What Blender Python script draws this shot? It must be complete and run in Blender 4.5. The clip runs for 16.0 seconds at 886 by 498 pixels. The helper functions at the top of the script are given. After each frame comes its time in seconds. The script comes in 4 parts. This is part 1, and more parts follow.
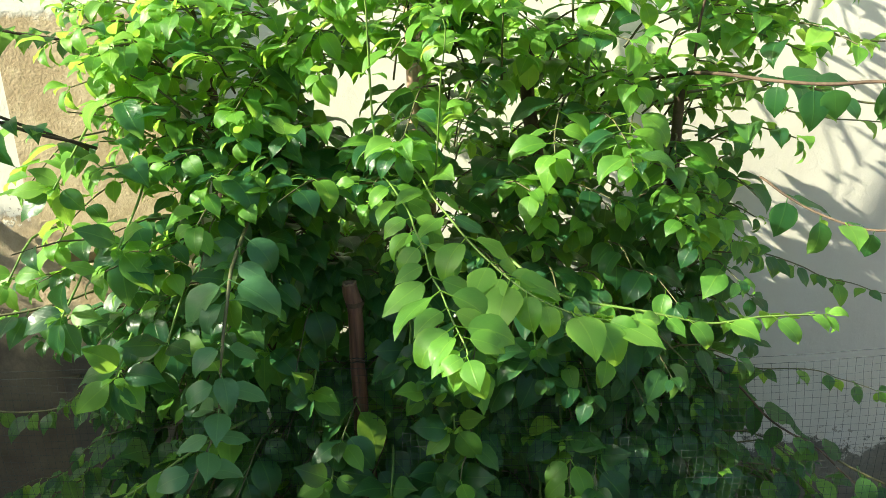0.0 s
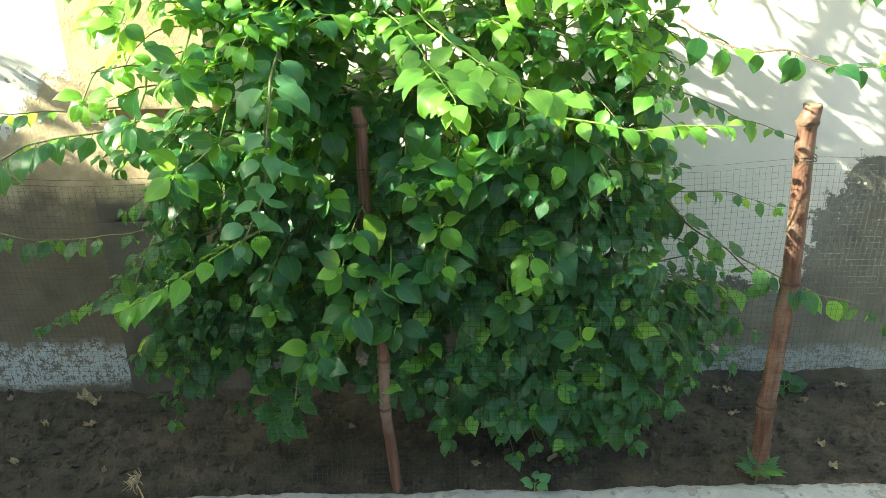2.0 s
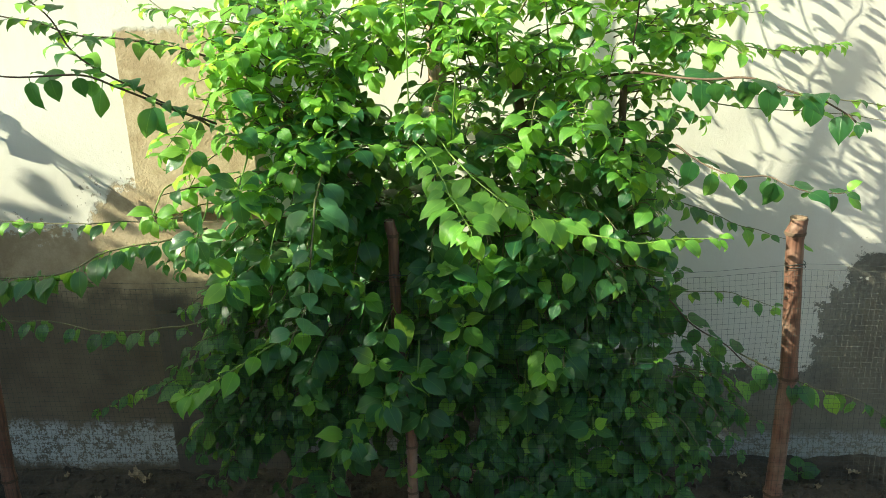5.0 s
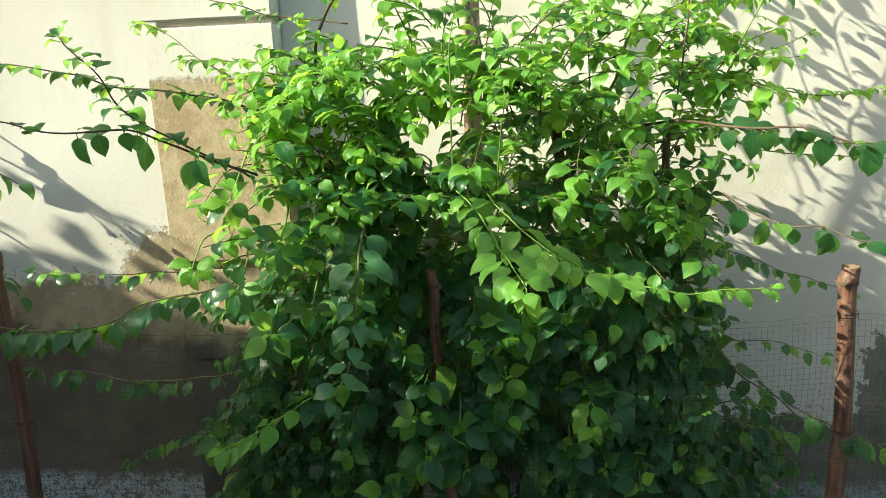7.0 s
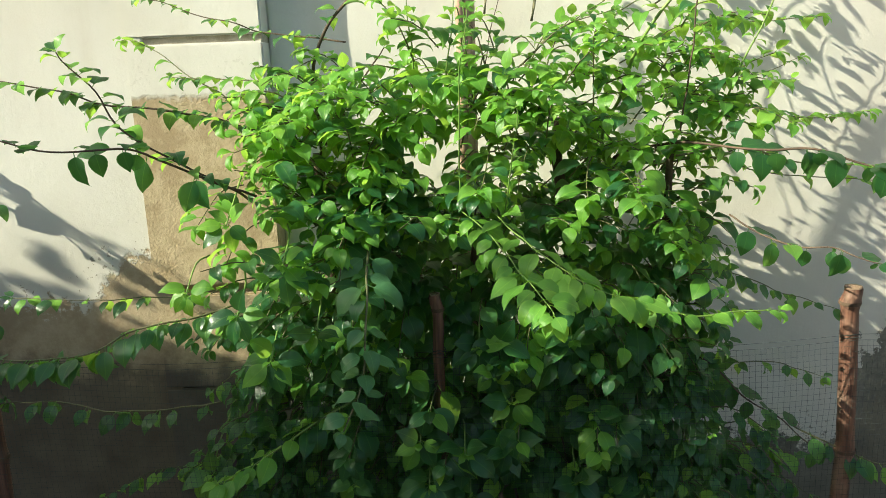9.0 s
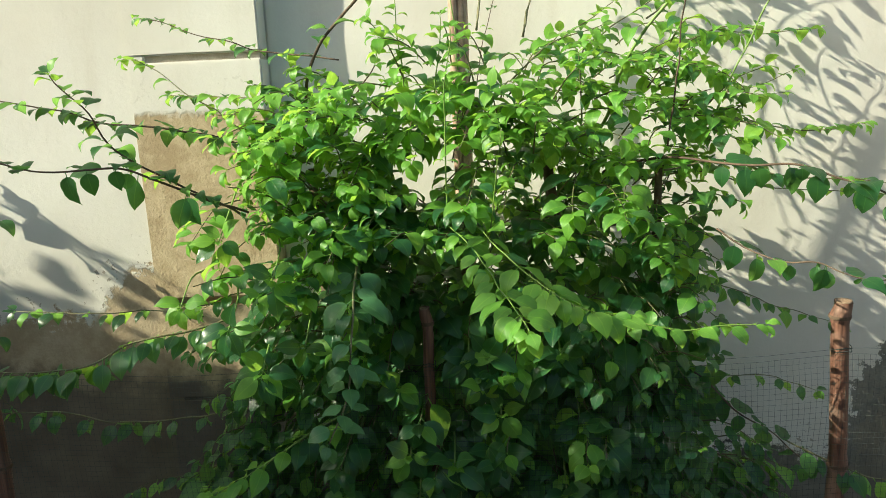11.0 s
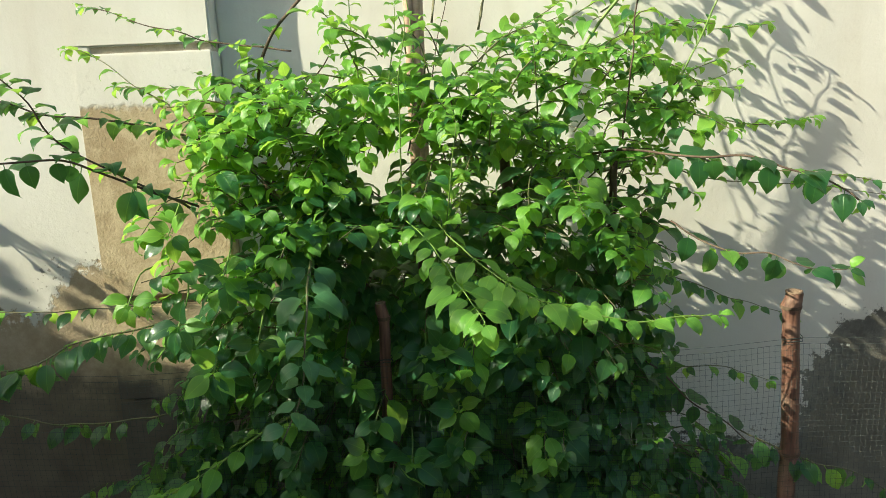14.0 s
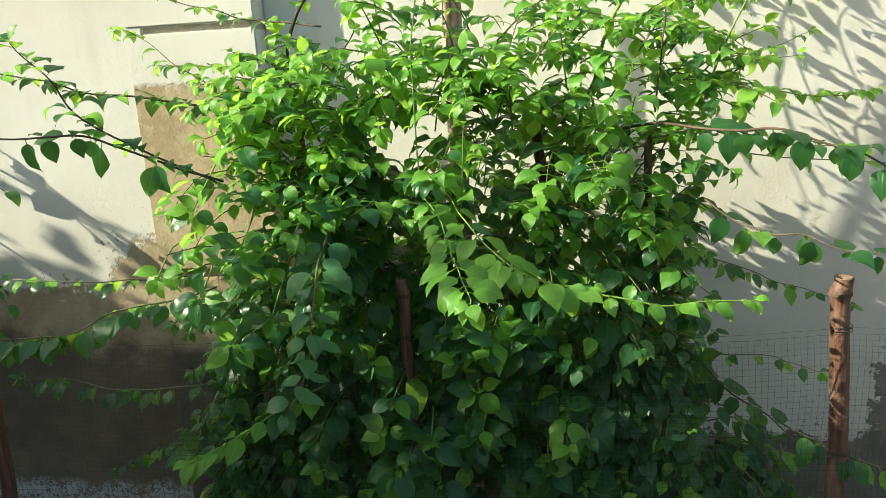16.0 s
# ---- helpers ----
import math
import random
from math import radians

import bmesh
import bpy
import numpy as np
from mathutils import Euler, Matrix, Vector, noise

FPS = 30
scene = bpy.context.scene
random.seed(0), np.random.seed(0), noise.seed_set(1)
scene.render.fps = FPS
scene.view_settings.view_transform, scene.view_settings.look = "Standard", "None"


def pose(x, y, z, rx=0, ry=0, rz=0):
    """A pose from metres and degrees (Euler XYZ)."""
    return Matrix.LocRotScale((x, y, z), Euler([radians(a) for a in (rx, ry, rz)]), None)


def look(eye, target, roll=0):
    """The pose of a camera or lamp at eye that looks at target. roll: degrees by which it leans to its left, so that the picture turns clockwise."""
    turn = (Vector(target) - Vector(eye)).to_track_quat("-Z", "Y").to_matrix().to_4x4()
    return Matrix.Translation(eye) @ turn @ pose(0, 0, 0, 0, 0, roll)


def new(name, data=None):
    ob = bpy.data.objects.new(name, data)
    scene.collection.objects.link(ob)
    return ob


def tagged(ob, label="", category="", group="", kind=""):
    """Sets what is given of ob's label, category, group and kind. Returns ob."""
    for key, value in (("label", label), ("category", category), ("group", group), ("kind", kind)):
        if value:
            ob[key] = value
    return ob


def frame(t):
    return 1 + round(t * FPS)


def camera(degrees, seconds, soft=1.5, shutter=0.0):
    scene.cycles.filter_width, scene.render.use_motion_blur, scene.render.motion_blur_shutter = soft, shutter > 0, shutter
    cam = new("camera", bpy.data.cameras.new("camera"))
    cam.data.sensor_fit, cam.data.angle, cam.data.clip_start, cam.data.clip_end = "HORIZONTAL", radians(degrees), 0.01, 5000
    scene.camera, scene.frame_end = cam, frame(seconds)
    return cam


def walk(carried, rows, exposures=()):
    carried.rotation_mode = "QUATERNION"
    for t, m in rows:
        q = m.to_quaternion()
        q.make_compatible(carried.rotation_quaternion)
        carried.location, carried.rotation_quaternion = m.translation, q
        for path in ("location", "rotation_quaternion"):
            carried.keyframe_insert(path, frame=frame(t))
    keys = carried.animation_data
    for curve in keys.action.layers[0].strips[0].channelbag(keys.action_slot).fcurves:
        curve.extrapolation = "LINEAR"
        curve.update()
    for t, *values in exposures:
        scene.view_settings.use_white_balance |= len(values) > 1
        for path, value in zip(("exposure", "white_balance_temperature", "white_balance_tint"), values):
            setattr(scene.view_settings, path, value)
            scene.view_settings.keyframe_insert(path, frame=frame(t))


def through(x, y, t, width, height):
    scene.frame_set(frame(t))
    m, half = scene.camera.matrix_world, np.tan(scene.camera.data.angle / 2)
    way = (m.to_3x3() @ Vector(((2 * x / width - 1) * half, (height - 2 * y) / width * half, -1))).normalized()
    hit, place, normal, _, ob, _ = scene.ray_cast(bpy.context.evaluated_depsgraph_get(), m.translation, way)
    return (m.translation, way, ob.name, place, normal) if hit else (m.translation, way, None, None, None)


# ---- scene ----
cam = camera(59.9, 16.0, soft=0.3)
PATH = [
    (0, (0.263, 0.386, 1.183), (0.164, 2.295, 0.592), -2.4),
    (0.5, (0.2, 0.246, 1.16), (0.159, 2.142, 0.527), -2.9),
    (1, (0.162, 0.155, 1.155), (0.19, 2.038, 0.483), -1.9),
    (1.5, (0.174, 0.119, 1.151), (0.197, 1.995, 0.458), -1.4),
    (2, (0.248, 0.05, 1.092), (0.211, 1.905, 0.347), -1.6),
    (2.5, (0.277, 0.047, 1.029), (0.214, 1.85, 0.165), -1.3),
    (3, (0.282, 0.038, 1.002), (0.227, 1.81, 0.077), -1.4),
    (3.5, (0.299, -0.004, 1.079), (0.261, 1.802, 0.221), -2.1),
    (4, (0.297, -0.066, 1.167), (0.219, 1.784, 0.41), -2.7),
    (4.5, (0.276, -0.075, 1.19), (0.167, 1.811, 0.535), -2.7),
    (5, (0.274, -0.081, 1.203), (0.154, 1.832, 0.631), -2.3),
    (5.2, (0.272, -0.08, 1.208), (0.145, 1.841, 0.665), -2.2),
    (7.5, (0.187, -0.029, 1.229), (0.032, 1.906, 0.747), -2.9),
    (8, (0.148, -0.006, 1.229), (0.044, 1.929, 0.734), -2.8),
    (8.5, (0.118, -0.01, 1.236), (0.067, 1.932, 0.759), -2.4),
    (9, (0.122, -0.024, 1.228), (0.086, 1.928, 0.793), -2.3),
    (11.5, (0.189, -0.038, 1.245), (0.094, 1.916, 0.831), -2.8),
    (12, (0.153, -0.037, 1.242), (0.119, 1.918, 0.822), -2.9),
    (12.5, (0.123, -0.035, 1.234), (0.153, 1.92, 0.812), -3.1),
    (13, (0.113, -0.034, 1.231), (0.182, 1.92, 0.809), -3.0),
    (13.5, (0.136, -0.034, 1.231), (0.213, 1.919, 0.804), -2.6),
    (14, (0.19, -0.025, 1.23), (0.205, 1.93, 0.808), -2.5),
    (14.5, (0.248, -0.01, 1.229), (0.172, 1.942, 0.799), -3.0),
    (15, (0.299, 0.004, 1.223), (0.123, 1.947, 0.785), -3.5),
    (15.5, (0.335, 0.009, 1.216), (0.093, 1.943, 0.766), -3.6),
    (16, (0.341, 0.009, 1.212), (0.091, 1.939, 0.752), -3.4),
]
WHITE = (6900, -4)
EARLY = (7000, -9)
EXPOSURE = [(t, stops, *(EARLY if 0.3 < t < 5.1 else WHITE)) for t, stops in ((0.0, 1.40), (0.5, 1.74), (1.0, 1.97), (1.6, 2.12), (2.1, 2.48), (2.6, 3.15), (3.1, 3.48), (3.6, 2.88), (4.2, 1.97), (5.0, 1.38), (7.5, 1.17), (8.5, 1.08), (9.2, 0.94), (12.0, 0.89), (14.8, 0.91), (16.0, 1.03))]
walk(cam, [(t, look(eye, target, roll)) for t, eye, target, roll in PATH], EXPOSURE)

# ---- light ----
SUN_WAY = Vector((1.00, 0.33, -0.67)).normalized()      # the way the sunlight travels
world = bpy.data.worlds.new("world")
scene.world = world
world.use_nodes = True
sky = world.node_tree.nodes.new("ShaderNodeTexSky")
sky.sky_type = "NISHITA"
sky.sun_disc = False
sky.sun_elevation = math.asin(-SUN_WAY.z)
sky.ozone_density = 0.6
sky.dust_density = 2.5
sky.sun_rotation = math.atan2(-SUN_WAY.x, -SUN_WAY.y)
background = world.node_tree.nodes["Background"]
background.inputs["Strength"].default_value = 0.130
world.node_tree.links.new(sky.outputs[0], background.inputs["Color"])
sun = new("sun", bpy.data.lights.new("sun", "SUN"))
sun.data.energy, sun.data.angle, sun.data.color = 5.0, radians(0.4), (1.0, 0.93, 0.80)
sun.matrix_world = look((-6, -6, 5), Vector((-6, -6, 5)) + SUN_WAY)


# ---- node helpers ----
def material(name):
    m = bpy.data.materials.new(name)
    m.use_nodes = True
    nt = m.node_tree
    return m, nt, nt.nodes["Principled BSDF"]


def put(nt, socket, value):
    if isinstance(value, bpy.types.NodeSocket):
        nt.links.new(value, socket)
    elif isinstance(value, tuple) and len(value) == 3 and socket.type == "RGBA":
        socket.default_value = (*value, 1)
    else:
        socket.default_value = value


def coords(nt):
    return nt.nodes.new("ShaderNodeTexCoord").outputs["Object"]


def grain(nt, vec, scale, detail=4.0, rough=0.55):
    n = nt.nodes.new("ShaderNodeTexNoise")
    put(nt, n.inputs["Vector"], vec)
    n.inputs["Scale"].default_value, n.inputs["Detail"].default_value, n.inputs["Roughness"].default_value = scale, detail, rough
    return n.outputs[0]


def stretch(nt, vec, scale):
    n = nt.nodes.new("ShaderNodeMapping")
    put(nt, n.inputs["Vector"], vec)
    n.inputs["Scale"].default_value = scale
    return n.outputs[0]


def calc(nt, op, a, b=0.0, c=0.0):
    n = nt.nodes.new("ShaderNodeMath")
    n.operation = op
    put(nt, n.inputs[0], a)
    put(nt, n.inputs[1], b)
    put(nt, n.inputs[2], c)
    return n.outputs[0]


def step(nt, value, lo, hi, a=0.0, b=1.0):
    n = nt.nodes.new("ShaderNodeMapRange")
    n.interpolation_type = "SMOOTHSTEP"
    put(nt, n.inputs[0], value)
    for i, v in enumerate((lo, hi, a, b)):
        put(nt, n.inputs[i + 1], v)
    return n.outputs[0]


def blend(nt, fac, a, b, kind="MIX"):
    n = nt.nodes.new("ShaderNodeMix")
    n.data_type, n.blend_type = "RGBA", kind
    put(nt, n.inputs[0], fac)
    put(nt, n.inputs[6], a)
    put(nt, n.inputs[7], b)
    return n.outputs[2]


def relief(nt, height, strength, distance):
    n = nt.nodes.new("ShaderNodeBump")
    put(nt, n.inputs["Height"], height)
    n.inputs["Strength"].default_value, n.inputs["Distance"].default_value = strength, distance
    return n.outputs[0]


def axes(nt, vec):
    n = nt.nodes.new("ShaderNodeSeparateXYZ")
    put(nt, n.inputs[0], vec)
    return n.outputs


# ---- materials ----
def simple(name, a, b, scale, rough=0.8, bump=0.3, depth=0.003, fine=6.0):
    """Two tones of one surface, mixed at two scales, with relief."""
    m, nt, p = material(name)
    v = coords(nt)
    n1, n2 = grain(nt, v, scale, 5), grain(nt, v, scale * fine, 4, 0.7)
    f = calc(nt, "ADD", calc(nt, "MULTIPLY", n1, 0.65), calc(nt, "MULTIPLY", n2, 0.35))
    put(nt, p.inputs["Base Color"], blend(nt, step(nt, f, 0.34, 0.66), a, b))
    p.inputs["Roughness"].default_value = rough
    put(nt, p.inputs["Normal"], relief(nt, f, bump, depth))
    return m


def leaf_material(name, dark, light, through, gloss):
    m, nt, p = material(name)
    geo = nt.nodes.new("ShaderNodeNewGeometry")
    info = nt.nodes.new("ShaderNodeObjectInfo")
    pick = calc(nt, "FRACT", calc(nt, "ADD", geo.outputs["Random Per Island"], info.outputs["Random"]))
    uv = nt.nodes.new("ShaderNodeUVMap").outputs[0]
    u, w, _ = axes(nt, uv)
    side = calc(nt, "ABSOLUTE", calc(nt, "SUBTRACT", u, 0.5))
    rib = step(nt, side, 0.006, 0.03, 1.0, 0.0)
    slant = calc(nt, "ADD", calc(nt, "MULTIPLY", w, 9.0), calc(nt, "MULTIPLY", side, -7.0))
    vein = step(nt, calc(nt, "ABSOLUTE", calc(nt, "SUBTRACT", calc(nt, "FRACT", slant), 0.5)), 0.0, 0.09, 1.0, 0.0)
    mottle = grain(nt, nt.nodes.new("ShaderNodeNewGeometry").outputs["Position"], 70.0, 4, 0.65)
    c = blend(nt, pick, dark, light)
    age = calc(nt, "FRACT", calc(nt, "MULTIPLY", pick, 7.31))
    c = blend(nt, step(nt, age, 0.84, 0.98, 0.0, 0.28), c, through)
    c = blend(nt, step(nt, age, 0.30, 0.02, 0.0, 0.45), c, (dark[0] * 0.6, dark[1] * 0.62, dark[2] * 0.8))
    c = blend(nt, step(nt, mottle, 0.40, 0.70, 0.0, 0.5), c, light)
    c = blend(nt, calc(nt, "MULTIPLY", vein, 0.05), c, through)
    c = blend(nt, calc(nt, "MULTIPLY", rib, 0.32), c, through)
    margin = calc(nt, "MULTIPLY", step(nt, side, 0.36, 0.49), step(nt, pick, 0.15, 0.85, 0.06, 0.40))
    c = blend(nt, margin, c, through)
    put(nt, p.inputs["Base Color"], c)
    p.inputs["Roughness"].default_value = gloss
    p.inputs["Specular IOR Level"].default_value = 0.55
    put(nt, p.inputs["Normal"], relief(nt, calc(nt, "ADD", calc(nt, "MULTIPLY", vein, -0.25), calc(nt, "ADD", rib, mottle)), 0.32, 0.0015))
    glow = nt.nodes.new("ShaderNodeBsdfTranslucent")
    put(nt, glow.inputs["Color"], blend(nt, 0.7, c, through))
    mixer = nt.nodes.new("ShaderNodeMixShader")
    mixer.inputs[0].default_value = 0.52
    nt.links.new(p.outputs[0], mixer.inputs[1])
    nt.links.new(glow.outputs[0], mixer.inputs[2])
    nt.links.new(mixer.outputs[0], nt.nodes["Material Output"].inputs[0])
    return m


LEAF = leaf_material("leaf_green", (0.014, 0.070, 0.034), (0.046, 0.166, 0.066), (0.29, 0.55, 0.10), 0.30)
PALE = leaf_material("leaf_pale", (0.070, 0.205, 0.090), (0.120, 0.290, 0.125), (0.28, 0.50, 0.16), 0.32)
# heart leaves: the shade on their near side is put into darker greens
HEART_SHADED = leaf_material("leaf_heart_shaded", (0.016, 0.078, 0.024), (0.034, 0.132, 0.048), (0.15, 0.36, 0.07), 0.36)
# yellow-green of young leaves; its share by height also paints sunlight
YOUNG_LIT = leaf_material("leaf_young_sunlit", (0.090, 0.285, 0.045), (0.190, 0.425, 0.070), (0.50, 0.76, 0.10), 0.42)
BARK = simple("bark", (0.060, 0.038, 0.026), (0.135, 0.090, 0.060), 30, 0.85, 0.6, 0.002)
TWIG = simple("green_twig", (0.09, 0.10, 0.04), (0.17, 0.15, 0.07), 40, 0.6, 0.2, 0.001)
SHOOT = simple("young_shoot", (0.13, 0.24, 0.05), (0.21, 0.31, 0.07), 40, 0.5, 0.1, 0.001)
SOIL = simple("dark_soil", (0.022, 0.017, 0.012), (0.082, 0.063, 0.044), 12, 0.85, 1.0, 0.016, 9.0)
DIRT = simple("packed_dirt", (0.122, 0.083, 0.050), (0.245, 0.178, 0.114), 14, 0.95, 1.0, 0.014, 9.0)
STRAW = simple("dry_straw", (0.27, 0.165, 0.08), (0.62, 0.45, 0.26), 25, 0.75, 0.2, 0.001)


def brick_material():
    """Worn old brick with remains of mortar and limewash in its pits."""
    m, nt, p = material("old_brick")
    v = coords(nt)
    mid, fine, big = grain(nt, v, 45, 5, 0.65), grain(nt, v, 190, 4, 0.7), grain(nt, v, 13, 4)
    c = blend(nt, step(nt, mid, 0.38, 0.62), (0.125, 0.108, 0.090), (0.27, 0.205, 0.145))
    c = blend(nt, step(nt, big, 0.52, 0.66, 0.0, 0.6), c, (0.36, 0.205, 0.095))
    c = blend(nt, step(nt, fine, 0.44, 0.34, 0.0, 0.7), c, (0.06, 0.055, 0.05))
    crust = calc(nt, "ADD", calc(nt, "MULTIPLY", fine, 0.55), calc(nt, "MULTIPLY", mid, 0.45))
    c = blend(nt, step(nt, crust, 0.565, 0.60, 0.0, 0.85), c, (0.47, 0.46, 0.43))
    put(nt, p.inputs["Base Color"], c)
    p.inputs["Roughness"].default_value = 0.95
    put(nt, p.inputs["Normal"], relief(nt, calc(nt, "ADD", mid, fine), 1.0, 0.006))
    return m


BRICK = brick_material()
DRY = simple("dry_leaf", (0.20, 0.145, 0.085), (0.42, 0.33, 0.21), 60, 0.8, 0.3, 0.001)
PAPER = simple("pale_plastic", (0.32, 0.345, 0.42), (0.46, 0.485, 0.55), 30, 0.45, 0.3, 0.002)
BLUE = simple("blue_plastic", (0.18, 0.38, 0.60), (0.62, 0.72, 0.82), 60, 0.45, 0.2, 0.001)
ORANGE = simple("orange_plastic", (0.55, 0.24, 0.14), (0.70, 0.40, 0.28), 60, 0.5, 0.2, 0.001)
MORTAR = simple("sandy_mortar", (0.42, 0.36, 0.27), (0.56, 0.50, 0.40), 40, 0.95, 0.5, 0.003)
BARE = simple("bare_plaster", (0.30, 0.285, 0.26), (0.42, 0.40, 0.37), 3, 0.95, 0.5, 0.01)
STONE = simple("field_stone", (0.22, 0.165, 0.105), (0.36, 0.28, 0.19), 20, 0.9, 0.6, 0.004)
WIRE = simple("dark_wire", (0.045, 0.054, 0.050), (0.085, 0.096, 0.090), 200, 0.75, 0.1, 0.0005)
WIRE.node_tree.nodes["Principled BSDF"].inputs["Specular IOR Level"].default_value = 0.15
POLEWOOD = simple("painted_pole", (0.33, 0.20, 0.14), (0.54, 0.38, 0.28), 18, 0.6, 0.3, 0.002)


def bamboo_material():
    m, nt, p = material("weathered_bamboo")
    v = coords(nt)
    fibre = grain(nt, stretch(nt, v, (160, 160, 5)), 1.0, 4, 0.6)
    patch = grain(nt, v, 9.0, 4, 0.6)
    c = blend(nt, step(nt, fibre, 0.3, 0.7), (0.075, 0.035, 0.026), (0.205, 0.100, 0.070))
    c = blend(nt, step(nt, patch, 0.52, 0.70, 0.0, 0.6), c, (0.30, 0.21, 0.16))
    put(nt, p.inputs["Base Color"], c)
    p.inputs["Roughness"].default_value = 0.5
    put(nt, p.inputs["Normal"], relief(nt, fibre, 0.4, 0.002))
    return m


BAMBOO = bamboo_material()
CUT = simple("cut_bamboo_end", (0.12, 0.075, 0.05), (0.24, 0.165, 0.11), 80, 0.85, 0.4, 0.001)


def limewash(name, worn, under_a, under_b, low_line, low_a, low_b, base_line, ragged=1.0):
    """Old cream limewash over plaster. worn: node function of (nt, x, z) that gives the height below which the wash has gone."""
    m, nt, p = material(name)
    v = coords(nt)
    x, y, z = axes(nt, v)
    big, mid, fine = grain(nt, v, 2.2, 5), grain(nt, v, 11, 5, 0.6), grain(nt, v, 60, 5, 0.7)
    pits = grain(nt, v, 150, 3, 0.6)
    wash = blend(nt, step(nt, big, 0.3, 0.7), (0.66, 0.62, 0.55), (0.76, 0.73, 0.67))
    streak = grain(nt, stretch(nt, v, (14, 14, 1.6)), 1.0, 4)
    wash = blend(nt, step(nt, streak, 0.5, 0.8, 0.0, 0.28), wash, (0.56, 0.50, 0.41))
    edge = calc(nt, "ADD", z, calc(nt, "ADD", calc(nt, "MULTIPLY", calc(nt, "SUBTRACT", mid, 0.5), 0.22 * ragged), calc(nt, "MULTIPLY", calc(nt, "SUBTRACT", fine, 0.5), 0.17 * ragged)))
    x = calc(nt, "ADD", x, calc(nt, "ADD", calc(nt, "MULTIPLY", calc(nt, "SUBTRACT", mid, 0.5), 0.34), calc(nt, "MULTIPLY", calc(nt, "SUBTRACT", fine, 0.5), 0.16)))
    line = worn(nt, x, z)
    gone = step(nt, calc(nt, "SUBTRACT", edge, line), -0.012, 0.012, 1.0, 0.0)
    bare = blend(nt, step(nt, calc(nt, "ADD", calc(nt, "MULTIPLY", mid, 0.6), calc(nt, "MULTIPLY", fine, 0.4)), 0.36, 0.64), under_a, under_b)
    c = blend(nt, gone, wash, bare)
    chip = calc(nt, "ADD", calc(nt, "MULTIPLY", grain(nt, v, 85, 4, 0.6), 0.5), calc(nt, "MULTIPLY", mid, 0.5))
    near_edge = step(nt, calc(nt, "SUBTRACT", edge, line), 0.16, 0.0, 0.0, 0.05)
    spots = calc(nt, "MULTIPLY", step(nt, calc(nt, "ADD", chip, near_edge), 0.635, 0.650), calc(nt, "MULTIPLY", step(nt, near_edge, 0.004, 0.02), step(nt, gone, 0.9, 0.1)))
    c = blend(nt, calc(nt, "MULTIPLY", spots, 0.75 * ragged), c, (0.27, 0.235, 0.185))
    low = step(nt, calc(nt, "SUBTRACT", calc(nt, "ADD", z, calc(nt, "MULTIPLY", calc(nt, "SUBTRACT", mid, 0.5), 0.16)), low_line(nt, x, z)), -0.05, 0.05, 1.0, 0.0)
    # dark foot tone below low_line; on the pier it also holds painted shade
    damp = blend(nt, step(nt, calc(nt, "ADD", calc(nt, "MULTIPLY", big, 0.5), calc(nt, "MULTIPLY", mid, 0.5)), 0.35, 0.65), low_a, low_b)
    c = blend(nt, low, c, damp)
    flake = step(nt, calc(nt, "ADD", calc(nt, "MULTIPLY", fine, 0.6), calc(nt, "MULTIPLY", pits, 0.4)), 0.45, 0.52)
    strip = calc(nt, "MULTIPLY", base_line(nt, x, calc(nt, "ADD", z, calc(nt, "MULTIPLY", calc(nt, "SUBTRACT", mid, 0.5), 0.12))), calc(nt, "ADD", calc(nt, "MULTIPLY", flake, 0.7), 0.1))
    c = blend(nt, strip, c, (0.58, 0.62, 0.64))
    put(nt, p.inputs["Base Color"], c)
    p.inputs["Roughness"].default_value = 0.92
    h = calc(nt, "ADD", calc(nt, "MULTIPLY", gone, -0.7), calc(nt, "ADD", calc(nt, "MULTIPLY", fine, 0.35), calc(nt, "MULTIPLY", pits, calc(nt, "ADD", calc(nt, "MULTIPLY", gone, 0.5), 0.08))))
    put(nt, p.inputs["Normal"], relief(nt, h, 0.55, 0.006))
    return m


# the pier's low tones mix dull plaster with shade put into the colour
PILLAR_WASH = limewash(
    "peeling_limewash", lambda nt, x, z: step(nt, x, -0.82, -0.70, 0.69, 0.825), (0.36, 0.27, 0.17), (0.50, 0.40, 0.27),
    lambda nt, x, z: step(nt, x, -1.7, -0.6, 0.64, 0.50), (0.120, 0.095, 0.068), (0.205, 0.165, 0.118),
    lambda nt, x, z: calc(nt, "MULTIPLY", step(nt, z, -0.05, 0.0), step(nt, z, 0.08, 0.13, 1.0, 0.0)))
PANEL_WASH = limewash(
    "bare_plaster_panel", lambda nt, x, z: calc(nt, "ADD", 1.205, 0.0), (0.40, 0.30, 0.18), (0.57, 0.46, 0.30),
    lambda nt, x, z: calc(nt, "ADD", 0.52, 0.0), (0.10, 0.085, 0.07), (0.17, 0.145, 0.115),
    lambda nt, x, z: calc(nt, "MULTIPLY", x, 0.0), 0.18)
WALL_WASH = limewash(
    "stained_limewash", lambda nt, x, z: step(nt, x, 1.15, 1.26, 0.22, 0.56), (0.115, 0.108, 0.090), (0.24, 0.222, 0.185),
    lambda nt, x, z: step(nt, x, 1.15, 1.32, 0.15, 0.44), (0.145, 0.126, 0.096), (0.250, 0.222, 0.172),
    lambda nt, x, z: calc(nt, "MULTIPLY", step(nt, z, -0.09, -0.04, 0.0, 0.5), step(nt, z, 0.0, 0.035, 1.0, 0.0)))


